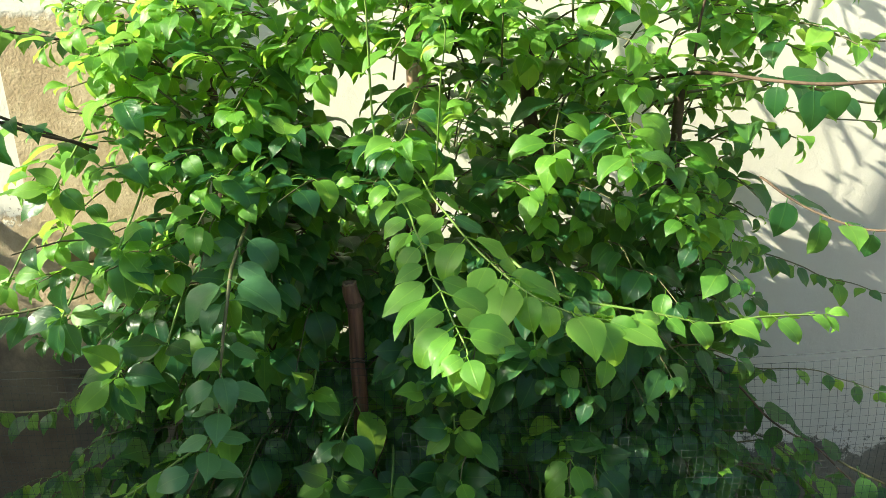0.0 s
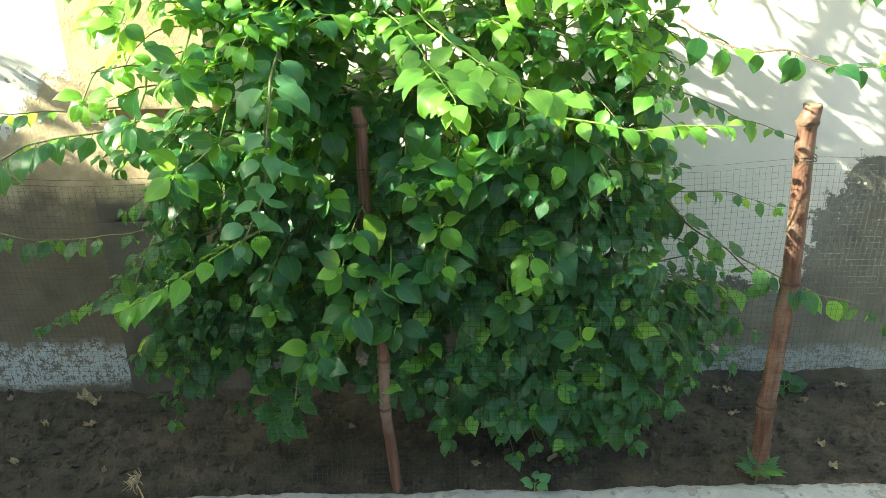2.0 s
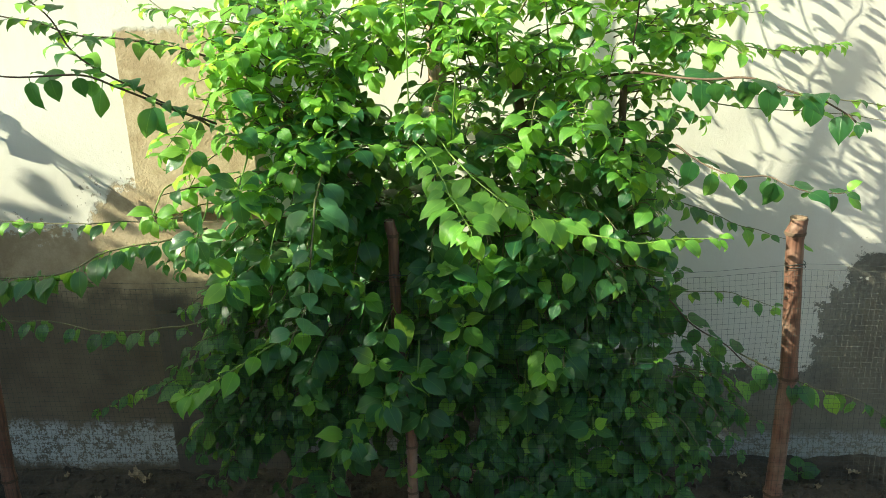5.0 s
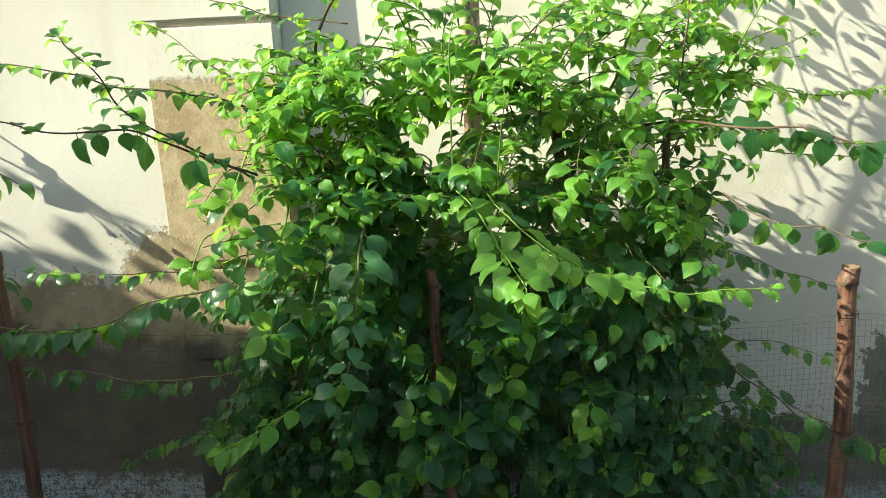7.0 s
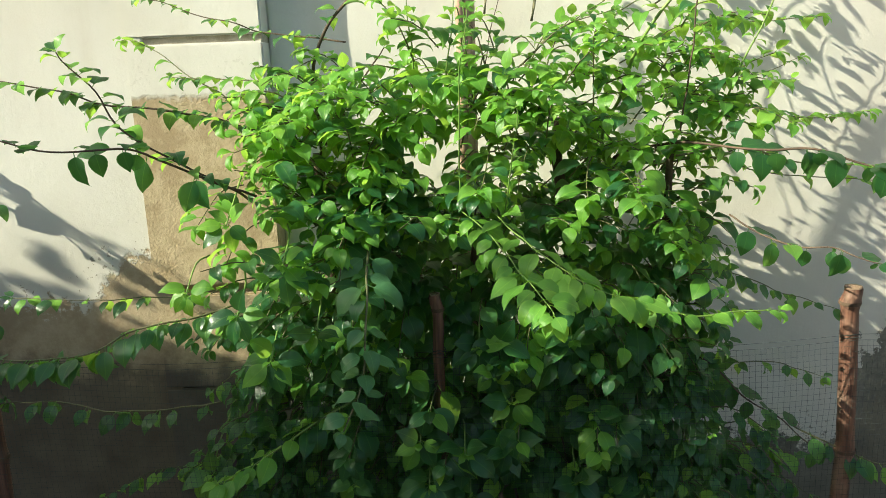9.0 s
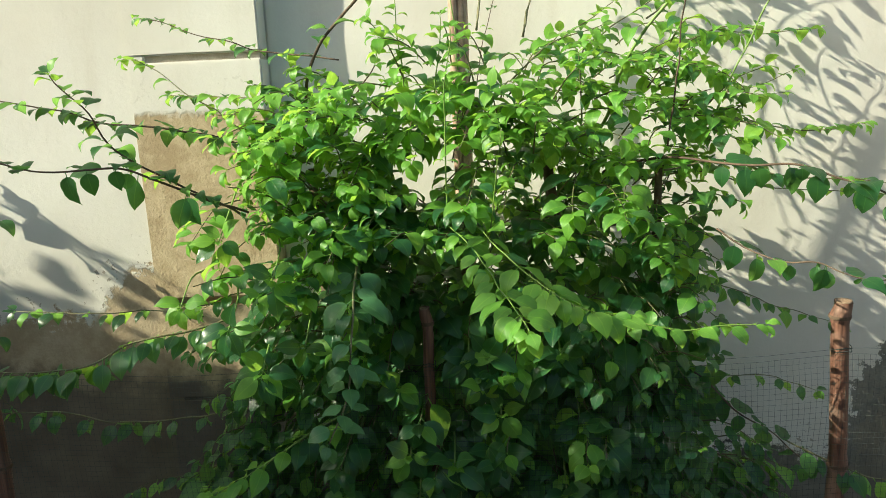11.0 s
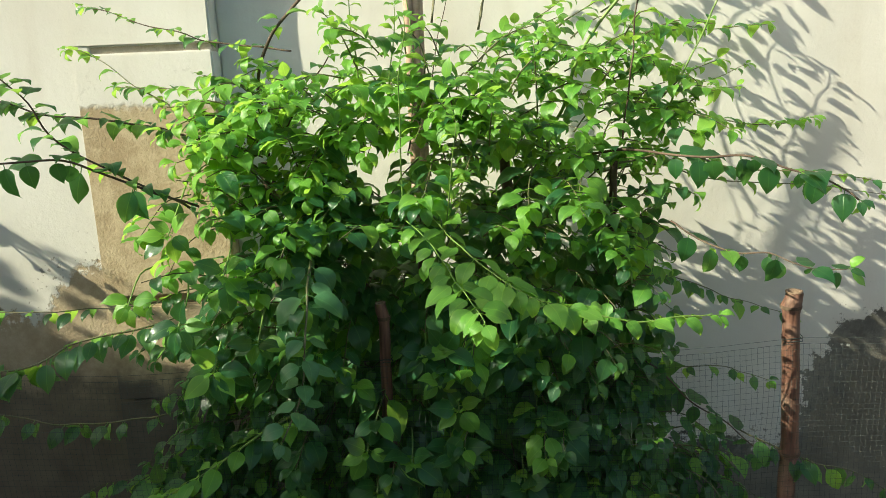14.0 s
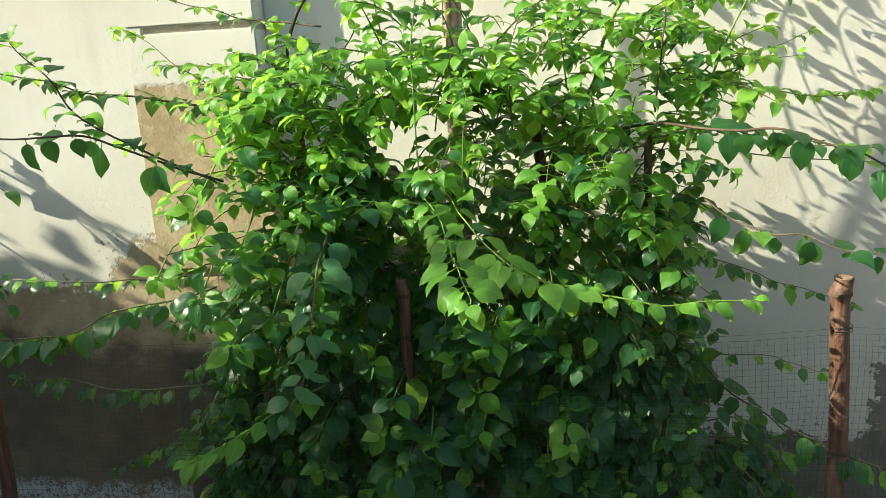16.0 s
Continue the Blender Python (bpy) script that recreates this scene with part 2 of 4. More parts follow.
def kerb_material():
    m, nt, p = material("rough_cement_render")
    v = coords(nt)
    big, mid, fine = grain(nt, v, 5, 5), grain(nt, v, 28, 5, 0.65), grain(nt, v, 120, 4, 0.7)
    c = blend(nt, step(nt, big, 0.3, 0.7), (0.275, 0.275, 0.268), (0.385, 0.385, 0.375))
    patch = step(nt, calc(nt, "ADD", calc(nt, "MULTIPLY", mid, 0.7), calc(nt, "MULTIPLY", big, 0.3)), 0.545, 0.575)
    chip = grain(nt, v, 75, 4, 0.65)
    spot = step(nt, calc(nt, "ADD", calc(nt, "MULTIPLY", chip, 0.6), calc(nt, "MULTIPLY", big, 0.4)), 0.565, 0.59)
    patch = calc(nt, "MAXIMUM", patch, calc(nt, "MULTIPLY", spot, step(nt, axes(nt, v)[2], -0.015, -0.04, 0.15, 1.0)))
    c = blend(nt, calc(nt, "MULTIPLY", patch, 0.75), c, (0.21, 0.20, 0.185))
    wear = nt.nodes.new("ShaderNodeAttribute")
    wear.attribute_name = "wear"
    flake = calc(nt, "ADD", calc(nt, "MULTIPLY", chip, 0.55), calc(nt, "MULTIPLY", fine, 0.45))
    worn = step(nt, calc(nt, "ADD", wear.outputs["Fac"], calc(nt, "MULTIPLY", calc(nt, "SUBTRACT", flake, 0.5), 2.2)), 0.48, 0.56)
    old = blend(nt, step(nt, mid, 0.38, 0.62), (0.120, 0.105, 0.088), (0.205, 0.175, 0.140))
    old = blend(nt, step(nt, calc(nt, "ADD", fine, calc(nt, "MULTIPLY", big, 0.5)), 0.74, 0.86, 0.0, 0.8), old, (0.32, 0.185, 0.085))
    old = blend(nt, step(nt, chip, 0.42, 0.34, 0.0, 0.7), old, (0.07, 0.065, 0.055))
    c = blend(nt, worn, c, old)
    patch = calc(nt, "MAXIMUM", patch, worn)
    c = blend(nt, step(nt, fine, 0.4, 0.7, 0.0, 0.3), c, (0.34, 0.31, 0.27))
    put(nt, p.inputs["Base Color"], c)
    p.inputs["Roughness"].default_value = 0.95
    h = calc(nt, "ADD", calc(nt, "MULTIPLY", patch, -0.6), calc(nt, "ADD", mid, calc(nt, "MULTIPLY", fine, 0.4)))
    put(nt, p.inputs["Normal"], relief(nt, h, 0.9, 0.008))
    return m


KERB = kerb_material()


# ---- mesh helpers ----
def mesh_of(name, verts, faces, mat, smooth=True, uvs=None):
    me = bpy.data.meshes.new(name)
    me.from_pydata([tuple(v) for v in verts], [], faces)
    me.materials.append(mat)
    if smooth:
        me.polygons.foreach_set("use_smooth", [True] * len(me.polygons))
    if uvs is not None:
        layer = me.uv_layers.new(name="UVMap")
        loops = np.empty(len(me.loops), dtype=np.int32)
        me.loops.foreach_get("vertex_index", loops)
        layer.data.foreach_set("uv", np.asarray(uvs, dtype=np.float32)[loops].ravel())
    me.update()
    return me


def thing(name, place, label, category, group="", kind=""):
    ob = new(name)
    ob.empty_display_size = 0.05
    ob.location = place
    return tagged(ob, label, category, group, kind)


def part(name, me, parent, label="", kind=""):
    """One mesh, given in world coordinates, under a thing or a part."""
    ob = new(name, me)
    ob.parent = parent
    top = parent
    while top.parent:
        top = top.parent
    if parent.parent is None:
        ob.matrix_parent_inverse = Matrix.Translation(-Vector(top.location))
    return tagged(ob, label, "", "", kind)


def box_data(x0, x1, y0, y1, z0, z1):
    v = [(x, y, z) for x in (x0, x1) for y in (y0, y1) for z in (z0, z1)]
    f = [(0, 1, 3, 2), (4, 6, 7, 5), (0, 4, 5, 1), (2, 3, 7, 6), (0, 2, 6, 4), (1, 5, 7, 3)]
    return v, f


def block(name, x0, x1, y0, y1, z0, z1, mat, bevel=0.006, rough=0.0, cell=0.06):
    """A block with a finely cut, slightly uneven front face and worn edges."""
    bm = bmesh.new()
    v, f = box_data(x0, x1, y0, y1, z0, z1)
    vs = [bm.verts.new(p) for p in v]
    for face in f:
        bm.faces.new([vs[i] for i in face])
    bmesh.ops.recalc_face_normals(bm, faces=bm.faces)
    bmesh.ops.bevel(bm, geom=list(bm.edges), offset=bevel, segments=2, affect="EDGES")
    if rough:
        for axis, lo, hi in ((0, x0, x1), (2, z0, z1)):
            n = min(60, int((hi - lo) / cell))
            for i in range(1, n):
                co, no = [0, 0, 0], [0, 0, 0]
                co[axis], no[axis] = lo + (hi - lo) * i / n, 1
                bmesh.ops.bisect_plane(bm, geom=bm.verts[:] + bm.edges[:] + bm.faces[:], plane_co=co, plane_no=no)
        for vert in bm.verts:
            q = vert.co
            vert.co = q + Vector((noise.noise(q * 7) * rough * 0.5, noise.noise(q * 5 + Vector((9, 0, 0))) * rough, noise.noise(q * 7 + Vector((0, 5, 0))) * rough * 0.4))
    me = bpy.data.meshes.new(name)
    bm.to_mesh(me)
    bm.free()
    me.materials.append(mat)
    return me


def spline(points, n):
    """n + 1 places on a smooth line through the points."""
    p = [Vector(q) for q in points]
    p = [p[0] * 2 - p[1]] + p + [p[-1] * 2 - p[-2]]
    out = []
    for i in range(n + 1):
        s = i / n * (len(p) - 3)
        k = min(int(s), len(p) - 4)
        u = s - k
        a, b, c, d = p[k:k + 4]
        out.append(0.5 * (2 * b + (c - a) * u + (2 * a - 5 * b + 4 * c - d) * u * u + (3 * b - a - 3 * c + d) * u ** 3))
    return out


def tube(path, radius, sides=6, cap=True):
    """Vertices and faces of a round rod along a path; radius is a function of 0..1."""
    verts, faces = [], []
    n = len(path) - 1
    for i, q in enumerate(path):
        way = (path[min(i + 1, n)] - path[max(i - 1, 0)]).normalized()
        a = way.cross(Vector((0.31, 0.2, 0.93)) if abs(way.z) < 0.9 else Vector((0.2, 0.97, 0.1))).normalized()
        b = way.cross(a)
        r = radius(i / n)
        for k in range(sides):
            t = 2 * math.pi * k / sides
            verts.append(q + a * (r * math.cos(t)) + b * (r * math.sin(t)))
    for i in range(n):
        for k in range(sides):
            k2 = (k + 1) % sides
            faces.append((i * sides + k, i * sides + k2, (i + 1) * sides + k2, (i + 1) * sides + k))
    if cap:
        faces.append(tuple(range(sides))[::-1])
        faces.append(tuple(n * sides + k for k in range(sides)))
    return verts, faces


def join(groups):
    verts, faces = [], []
    for v, f in groups:
        k = len(verts)
        verts.extend(v)
        faces.extend(tuple(i + k for i in face) for face in f)
    return verts, faces


rng = random.Random(7)


def jitter(a):
    return Vector((rng.uniform(-a, a), rng.uniform(-a, a), rng.uniform(-a, a)))


# ---- ground, bed and walls ----
def height_field(name, x0, x1, y0, y1, nx, ny, f, mat):
    verts = [(x0 + (x1 - x0) * i / nx, y0 + (y1 - y0) * j / ny, 0) for j in range(ny + 1) for i in range(nx + 1)]
    verts = [(x, y, f(x, y)) for x, y, _ in verts]
    faces = [(j * (nx + 1) + i, j * (nx + 1) + i + 1, (j + 1) * (nx + 1) + i + 1, (j + 1) * (nx + 1) + i) for j in range(ny) for i in range(nx)]
    return mesh_of(name, verts, faces, mat)


def kerb_y(x):
    return 1.303 + 0.009 * x


def ground_z(x, y):
    near = max(0.0, 1 - max(abs(x) - 3, abs(y) - 3, 0) / 2)
    return -0.132 + near * (0.018 * x * (1 if abs(x) < 1.6 else 1.6 / abs(x)) + 0.012 * noise.noise(Vector((x * 2.5, y * 2.5, 0))) + 0.005 * noise.noise(Vector((x * 13, y * 13, 3))) + 0.0025 * noise.noise(Vector((x * 45, y * 45, 7))))


def ground_sheet():
    far = [-3000, -600, -120, -30, -12, -7, -5, -4]
    mid = [-3 + 0.25 * i for i in range(4)]
    xs = far + mid + [-2 + 0.022 * i for i in range(183)] + [2.1, 2.3, 2.6, 3] + [-f for f in far[::-1]]
    ys = far + [-3 + 0.25 * i for i in range(15)] + [0.75 + 0.022 * i for i in range(32)] + [1.6, 1.9, 2.5, 3] + [-f for f in far[::-1]]
    nx = len(xs)
    verts = [(x, y, ground_z(x, y) if abs(x) < 5 and abs(y) < 5 else -0.132) for y in ys for x in xs]
    faces = [(j * nx + i, j * nx + i + 1, (j + 1) * nx + i + 1, (j + 1) * nx + i) for j in range(len(ys) - 1) for i in range(nx - 1)]
    return mesh_of("ground", verts, faces, DIRT)


tagged(new("ground", ground_sheet()), "pale brown packed dirt with fine grit and litter", "ground", kind="structure")


def bed_z(x, y):
    q = Vector((x, y, 0))
    damp = min(1.0, max(0.15, (y - 1.385) / 0.12))
    return -0.010 - 0.040 * max(0.0, y - 1.42) / 0.5 + damp * (0.016 * noise.noise(q * 6) + 0.013 * noise.noise(q * 19 + Vector((3, 0, 0))) + 0.006 * noise.noise(q * 55)) - 0.006 * (1 - damp)


tagged(new("soil_bed", height_field("soil_bed", -2.6, 2.6, 1.375, 2.1, 420, 60, bed_z, SOIL)), "dark damp garden soil between the kerb and the wall", "soil", kind="structure")

tagged(new("wall_pillar", block("wall_pillar", -4.5, -0.615, 1.875, 2.6, -0.3, 3.2, PILLAR_WASH, 0.004, 0.0012, 0.07)),
       "cream limewashed wall pier, peeling to bare brown plaster low down", "wall", kind="structure")
for z0, z1, dy in ((-0.3, 0.452, 0.003), (0.455, 0.708, 0.0), (0.732, 1.332, 0.002)):
    tagged(new("wall_panel", block("wall_panel", -0.66, -0.325, 1.8725 + dy * 0.25, 2.6, z0, z1, PANEL_WASH, 0.004, 0.0012, 0.022)),
           "rough bare brown plaster course beside the wall pier", "wall", kind="structure")
tagged(new("wall_core", block("wall_core", -0.65, -0.329, 1.898, 2.5, -0.25, 1.30, PANEL_WASH, 0.003)),
       "recessed mortar bed between plaster courses", "wall", kind="structure")
tagged(new("wall_panel_upper", block("wall_panel_upper", -0.66, -0.325, 1.8725, 2.6, 1.348, 3.2, PANEL_WASH, 0.004, 0.0012, 0.05)),
       "cream limewashed block above a narrow ledge joint", "wall", kind="structure")
tagged(new("wall_joint", block("wall_joint", -0.65, -0.327, 1.884, 2.55, 1.326, 1.35, MORTAR, 0.002)),
       "sandy mortar joint between two wall blocks", "wall", kind="structure")
tagged(new("wall_main", block("wall_main", -0.325, 4.5, 1.94, 2.6, -0.3, 3.2, WALL_WASH, 0.006, 0.004, 0.09)),
       "cream limewashed garden wall with a dark damp-stained foot", "wall", kind="structure")

# unseen wall, added on the sunny side to shade the lower part of the bed
def gable(name, x0, x1, edge, mat):
    n = len(edge)
    verts = [(x, y, z) for x in (x0, x1) for y, z in edge]
    faces = [tuple(range(n)), tuple(range(2 * n - 1, n - 1, -1))] + [(i, n + i, n + (i + 1) % n, (i + 1) % n) for i in range(n)]
    return mesh_of(name, verts, faces, mat, False)


SHADE = [(-7.0, 3.18), (-0.49, 3.02), (-0.15, 2.93), (-0.03, 2.96), (0.06, 2.97), (0.075, 3.12), (0.105, 3.12), (0.12, 3.00), (0.19, 2.92), (0.30, 2.57), (0.46, 2.46), (0.60, 2.36), (0.75, 2.26), (0.91, 2.34), (1.05, 2.22), (1.12, 2.14), (1.20, 2.07), (1.32, 2.01), (1.88, 1.95)]
tagged(new("wall_shed", gable("wall_shed", -3.2, -3.0, [(1.88, -0.3), (-7.0, -0.3)] + SHADE, PILLAR_WASH)),
       "plain limewashed wall with a sloping top, added out of view to shade the bed", "wall", kind="structure")
# unseen wall added across the yard to cut sky light on the leaves
tagged(new("wall_house", block("wall_house", -4.6, 6.0, -4.3, -4.0, -0.3, 3.2, BARE, 0.02)),
       "plain bare plaster wall added out of view across the yard to cut sky light", "wall", kind="structure")


# ---- kerb ----
BRICKS = [(-0.31, -0.075), (0.036, 0.206), (0.289, 0.514), (0.611, 0.822), (0.924, 1.144)]


def kerb():
    xs = [-2.2 + 0.0055 * i for i in range(801)]
    prof = [(0.095, -0.10)] + [(0.093, -0.02)] + [(0.076, -0.001), (0.068, 0.002), (0.058, 0.003), (0.045, 0.002), (0.03, 0.0), (0.018, -0.004), (0.008, -0.012), (0.002, -0.024)]
    prof += [(-0.002 - 0.0006 * k, -0.030 - 0.005 * k) for k in range(29)]
    verts, wear = [], []
    for x in xs:
        for d, z in prof:
            q = Vector((x, d, z))
            w = 0.0
            for a, b in BRICKS:
                inx = min(x - a, b - x) + 0.020 * noise.noise(Vector((x * 11, z * 11, 5)))
                inz = min(-0.030 - z, z + 0.122) + 0.014 * noise.noise(Vector((x * 13, z * 20, 8)))
                if d < 0.004:
                    w = max(w, min(0.74, max(0.0, 0.5 + min(inx, inz) / 0.040)))
            low = z < -0.085 and d < 0.004 and noise.noise(Vector((x * 4, z * 12, 4))) > 0.05
            off = 0.006 * noise.noise(q * 8) + 0.004 * noise.noise(q * 30) + 0.002 * noise.noise(q * 85)
            up = (0.006 * noise.noise(Vector((x * 6, 0, 9))) + 0.004 * noise.noise(Vector((x * 28, d * 20, 3))) + 0.002 * noise.noise(Vector((x * 75, d * 60, 6)))) if z > -0.03 else 0
            verts.append((x, kerb_y(x) + d + off + 0.004 * w * w, z + up))
            wear.append(max(w, 0.40 if low else 0.0))
    n = len(prof)
    faces = [(i * n + k, (i + 1) * n + k, (i + 1) * n + k + 1, i * n + k + 1) for i in range(len(xs) - 1) for k in range(n - 1)]
    me = mesh_of("render_coat", verts, faces, KERB)
    me.attributes.new("wear", "FLOAT", "POINT").data.foreach_set("value", wear)
    top = thing("kerb", (0, 1.34, -0.14), "low brick kerb in patchy grey cement render", "kerb", kind="structure")
    part("render_coat", me, top, "patchy light grey cement render")
    for a, b in BRICKS:
        bm = bmesh.new()
        bmesh.ops.create_cube(bm, size=1)
        bmesh.ops.scale(bm, vec=(b - a + 0.02, 0.07, 0.092), verts=bm.verts)
        bmesh.ops.bevel(bm, geom=list(bm.edges), offset=0.006, segments=1, affect="EDGES")
        bmesh.ops.subdivide_edges(bm, edges=[e for e in bm.edges if e.calc_length() > 0.08], cuts=3, use_grid_fill=True)
        c = Vector(((a + b) / 2, kerb_y((a + b) / 2) + 0.040, -0.076))
        for v in bm.verts:
            v.co = v.co + c + Vector((0, 0.009 * v.co.x, 0))
            v.co += Vector((0, 0.004 * noise.noise(v.co * 40), 0))
        me = bpy.data.meshes.new("brick")
        bm.to_mesh(me)
        bm.free()
        me.materials.append(BRICK)
        part("brick", me, top)


kerb()


# ---- bamboo stakes and wire net ----
def stake(foot, head, r, nodes_at, label):
    foot, head = Vector(foot), Vector(head)
    top = thing("bamboo_stake", foot, label, "stake", "bamboo stakes")
    n = 60
    bend = Vector((rng.uniform(-0.008, 0.008), rng.uniform(-0.004, 0.004), 0))
    kinks = [0.0, *nodes_at, 1.0]

    def crook(s):
        """Each length between two nodes leans a little the other way."""
        for k, (a, b) in enumerate(zip(kinks, kinks[1:])):
            if s <= b:
                u = (s - a) / max(b - a, 1e-6)
                return (0.0045 if k % 2 else -0.0045) * (2 * u - 1) * (0.3 if b - a < 0.1 else 1.0)
        return 0.0
    path = [foot.lerp(head, i / n) + Vector((crook(i / n), 0, 0)) + bend * math.sin(math.pi * i / n) + Vector((0.0015 * noise.noise(Vector((i * 0.3, foot.x, 0))), 0, 0)) for i in range(n + 1)]

    def rad(s):
        k = 1.0
        for a in nodes_at:
            d = abs(s - a)
            k += 0.17 * math.exp(-(d / 0.010) ** 2) - 0.05 * math.exp(-((d - 0.024) / 0.010) ** 2)
        return r * k * (1.02 - 0.10 * s)
    v, f = tube(path, rad, 14, cap=False)
    f.append(tuple(range(14))[::-1])
    part("culm", mesh_of("culm", v, f, BAMBOO), top)
    way = (head - foot).normalized()
    a = way.cross(Vector((0, 1, 0))).normalized()
    b = way.cross(a)
    ring = []
    for rr, dz in ((rad(1.0), 0.0), (rad(1.0) * 0.97, 0.003), (rad(1.0) * 0.62, 0.001), (rad(1.0) * 0.58, -0.05)):
        for k in range(14):
            t = 2 * math.pi * k / 14
            ring.append(head + a * (rr * math.cos(t)) + b * (rr * math.sin(t)) + way * (dz + 0.003 * noise.noise(Vector((k * 0.9, foot.x, 0)))))
    faces = [(j * 14 + k, j * 14 + (k + 1) % 14, (j + 1) * 14 + (k + 1) % 14, (j + 1) * 14 + k) for j in range(3) for k in range(14)]
    faces.append(tuple(42 + k for k in range(14)))
    part("cut_end", mesh_of("cut_end", ring, faces, CUT), top, "pale hollow cut end")
    for s in nodes_at:
        q = path[round(s * n)]
        band = [q + way * (0.0035 * j) + (a * math.cos(2 * math.pi * k / 14) + b * math.sin(2 * math.pi * k / 14)) * (rad(s) * (1.035 - 0.02 * abs(j))) for j in (-1, 0, 1) for k in range(14)]
        faces = [(j * 14 + k, j * 14 + (k + 1) % 14, (j + 1) * 14 + (k + 1) % 14, (j + 1) * 14 + k) for j in range(2) for k in range(14)]
        part("node_ring", mesh_of("node_ring", band, faces, BARK), top, "dark raised node ring")
    return top


stake((0.107, 1.409, -0.05), (0.076, 1.403, 0.820), 0.0118, (0.28, 0.42, 0.74, 0.975), "slim reddish-brown bamboo stake among the leaves")
stake((0.893, 1.436, -0.05), (0.876, 1.400, 0.806), 0.0182, (0.26, 0.605, 0.968), "stout reddish-brown bamboo stake with a sawn top")
stake((-0.842, 1.41, -0.05), (-0.816, 1.40, 0.885), 0.0155, (0.3, 0.6, 0.97), "weathered grey-brown bamboo stake holding the net")


def net_y(x):
    """Plan of the net: it hangs on the camera's side of the stakes."""
    knots = [(-2.2, 1.39), (-0.82, 1.385), (0.09, 1.388), (0.88, 1.392), (2.4, 1.43)]
    for (xa, ya), (xb, yb) in zip(knots, knots[1:]):
        if x <= xb:
            return ya + (yb - ya) * (x - xa) / (xb - xa)
    return knots[-1][1]


def wire_net():
    cell, r = 0.0113, 0.00026
    nx, nz = int(4.0 / cell), 63

    def at(i, k):
        x, s = -2.0 + i * cell, k / nz
        q = Vector((x * 1.7, s * 2.0, 4))
        sag = 0.018 * noise.noise(Vector((x * 2.2, 0, 1))) - 0.012 * math.sin(math.pi * ((x - 0.09) % 0.79) / 0.79)
        y = net_y(x) + 0.016 * noise.noise(q) * min(1, s * 3) + 0.012 * (1 - s) - 0.010 * s
        return Vector((x + 0.012 * noise.noise(q * 1.5 + Vector((7, 0, 0))) + 0.0015 * noise.noise(q * 14), y, -0.02 + s * (0.738 + sag) + 0.0015 * noise.noise(q * 14 + Vector((0, 3, 0)))))
    grid = [[at(i, k) for k in range(nz + 1)] for i in range(nx + 1)]
    groups = [tube(col[::2] + ([col[-1]] if nz % 2 == 0 else []), lambda s: r, 3, False) for col in grid]
    groups += [tube([grid[i][k] for i in range(0, nx + 1, 2)], lambda s, k=k: r if k < nz - 1 else r * 1.7, 3, False) for k in range(nz + 1)]
    v, f = join(groups)
    top = thing("wire_net", (0, 1.39, 0), "dark square-mesh wire netting tied along the bamboo stakes", "fence")
    part("mesh_sheet", mesh_of("mesh_sheet", v, f, WIRE), top)
    for x, y, z, rr in ((0.8785, 1.4035, 0.712, 0.0182), (0.080, 1.4035, 0.706, 0.0118)):
        v, f = join([tube([Vector((x + rr * 1.06 * math.cos(a), y + rr * 1.06 * math.sin(a), z + dz + 0.002 * math.sin(3 * a))) for a in [2 * math.pi * k / 16 for k in range(17)]], lambda s: 0.0008, 4, False) for dz in (-0.003, 0.003)])
        part("tie", mesh_of("tie", v, f, WIRE), top, "dark binding wire round a stake")


wire_net()

# wooden pole that the bush climbs, with a ribbed profile
pole = thing("pole", (0.158, 1.80, -0.07), "reddish-brown ribbed wooden pole standing among the leaves", "pole")
for k, (dx, rr) in enumerate(((-0.012, 0.0105), (0.005, 0.0085), (0.016, 0.0065))):
    path = [Vector((0.154 + dx + 0.004 * z, 1.80 + 0.003 * k, -0.06 + z)) for z in [0.066 * i for i in range(25)]]
    v, f = tube(path, lambda s, rr=rr: rr, 9)
    part("rib", mesh_of("rib", v, f, POLEWOOD), pole)

# a leaning post out in the yard, whose shadow falls on the wall
post = thing("yard_post", (-2.43, 1.10, -0.15), "leaning round wooden post in the yard", "post")
v, f = tube(spline([(-2.43, 1.10, -0.2), (-1.87, 1.10, 1.35), (-1.33, 1.10, 2.80)], 12), lambda s: 0.012, 10)
part("shaft", mesh_of("shaft", v, f, BARK), post)


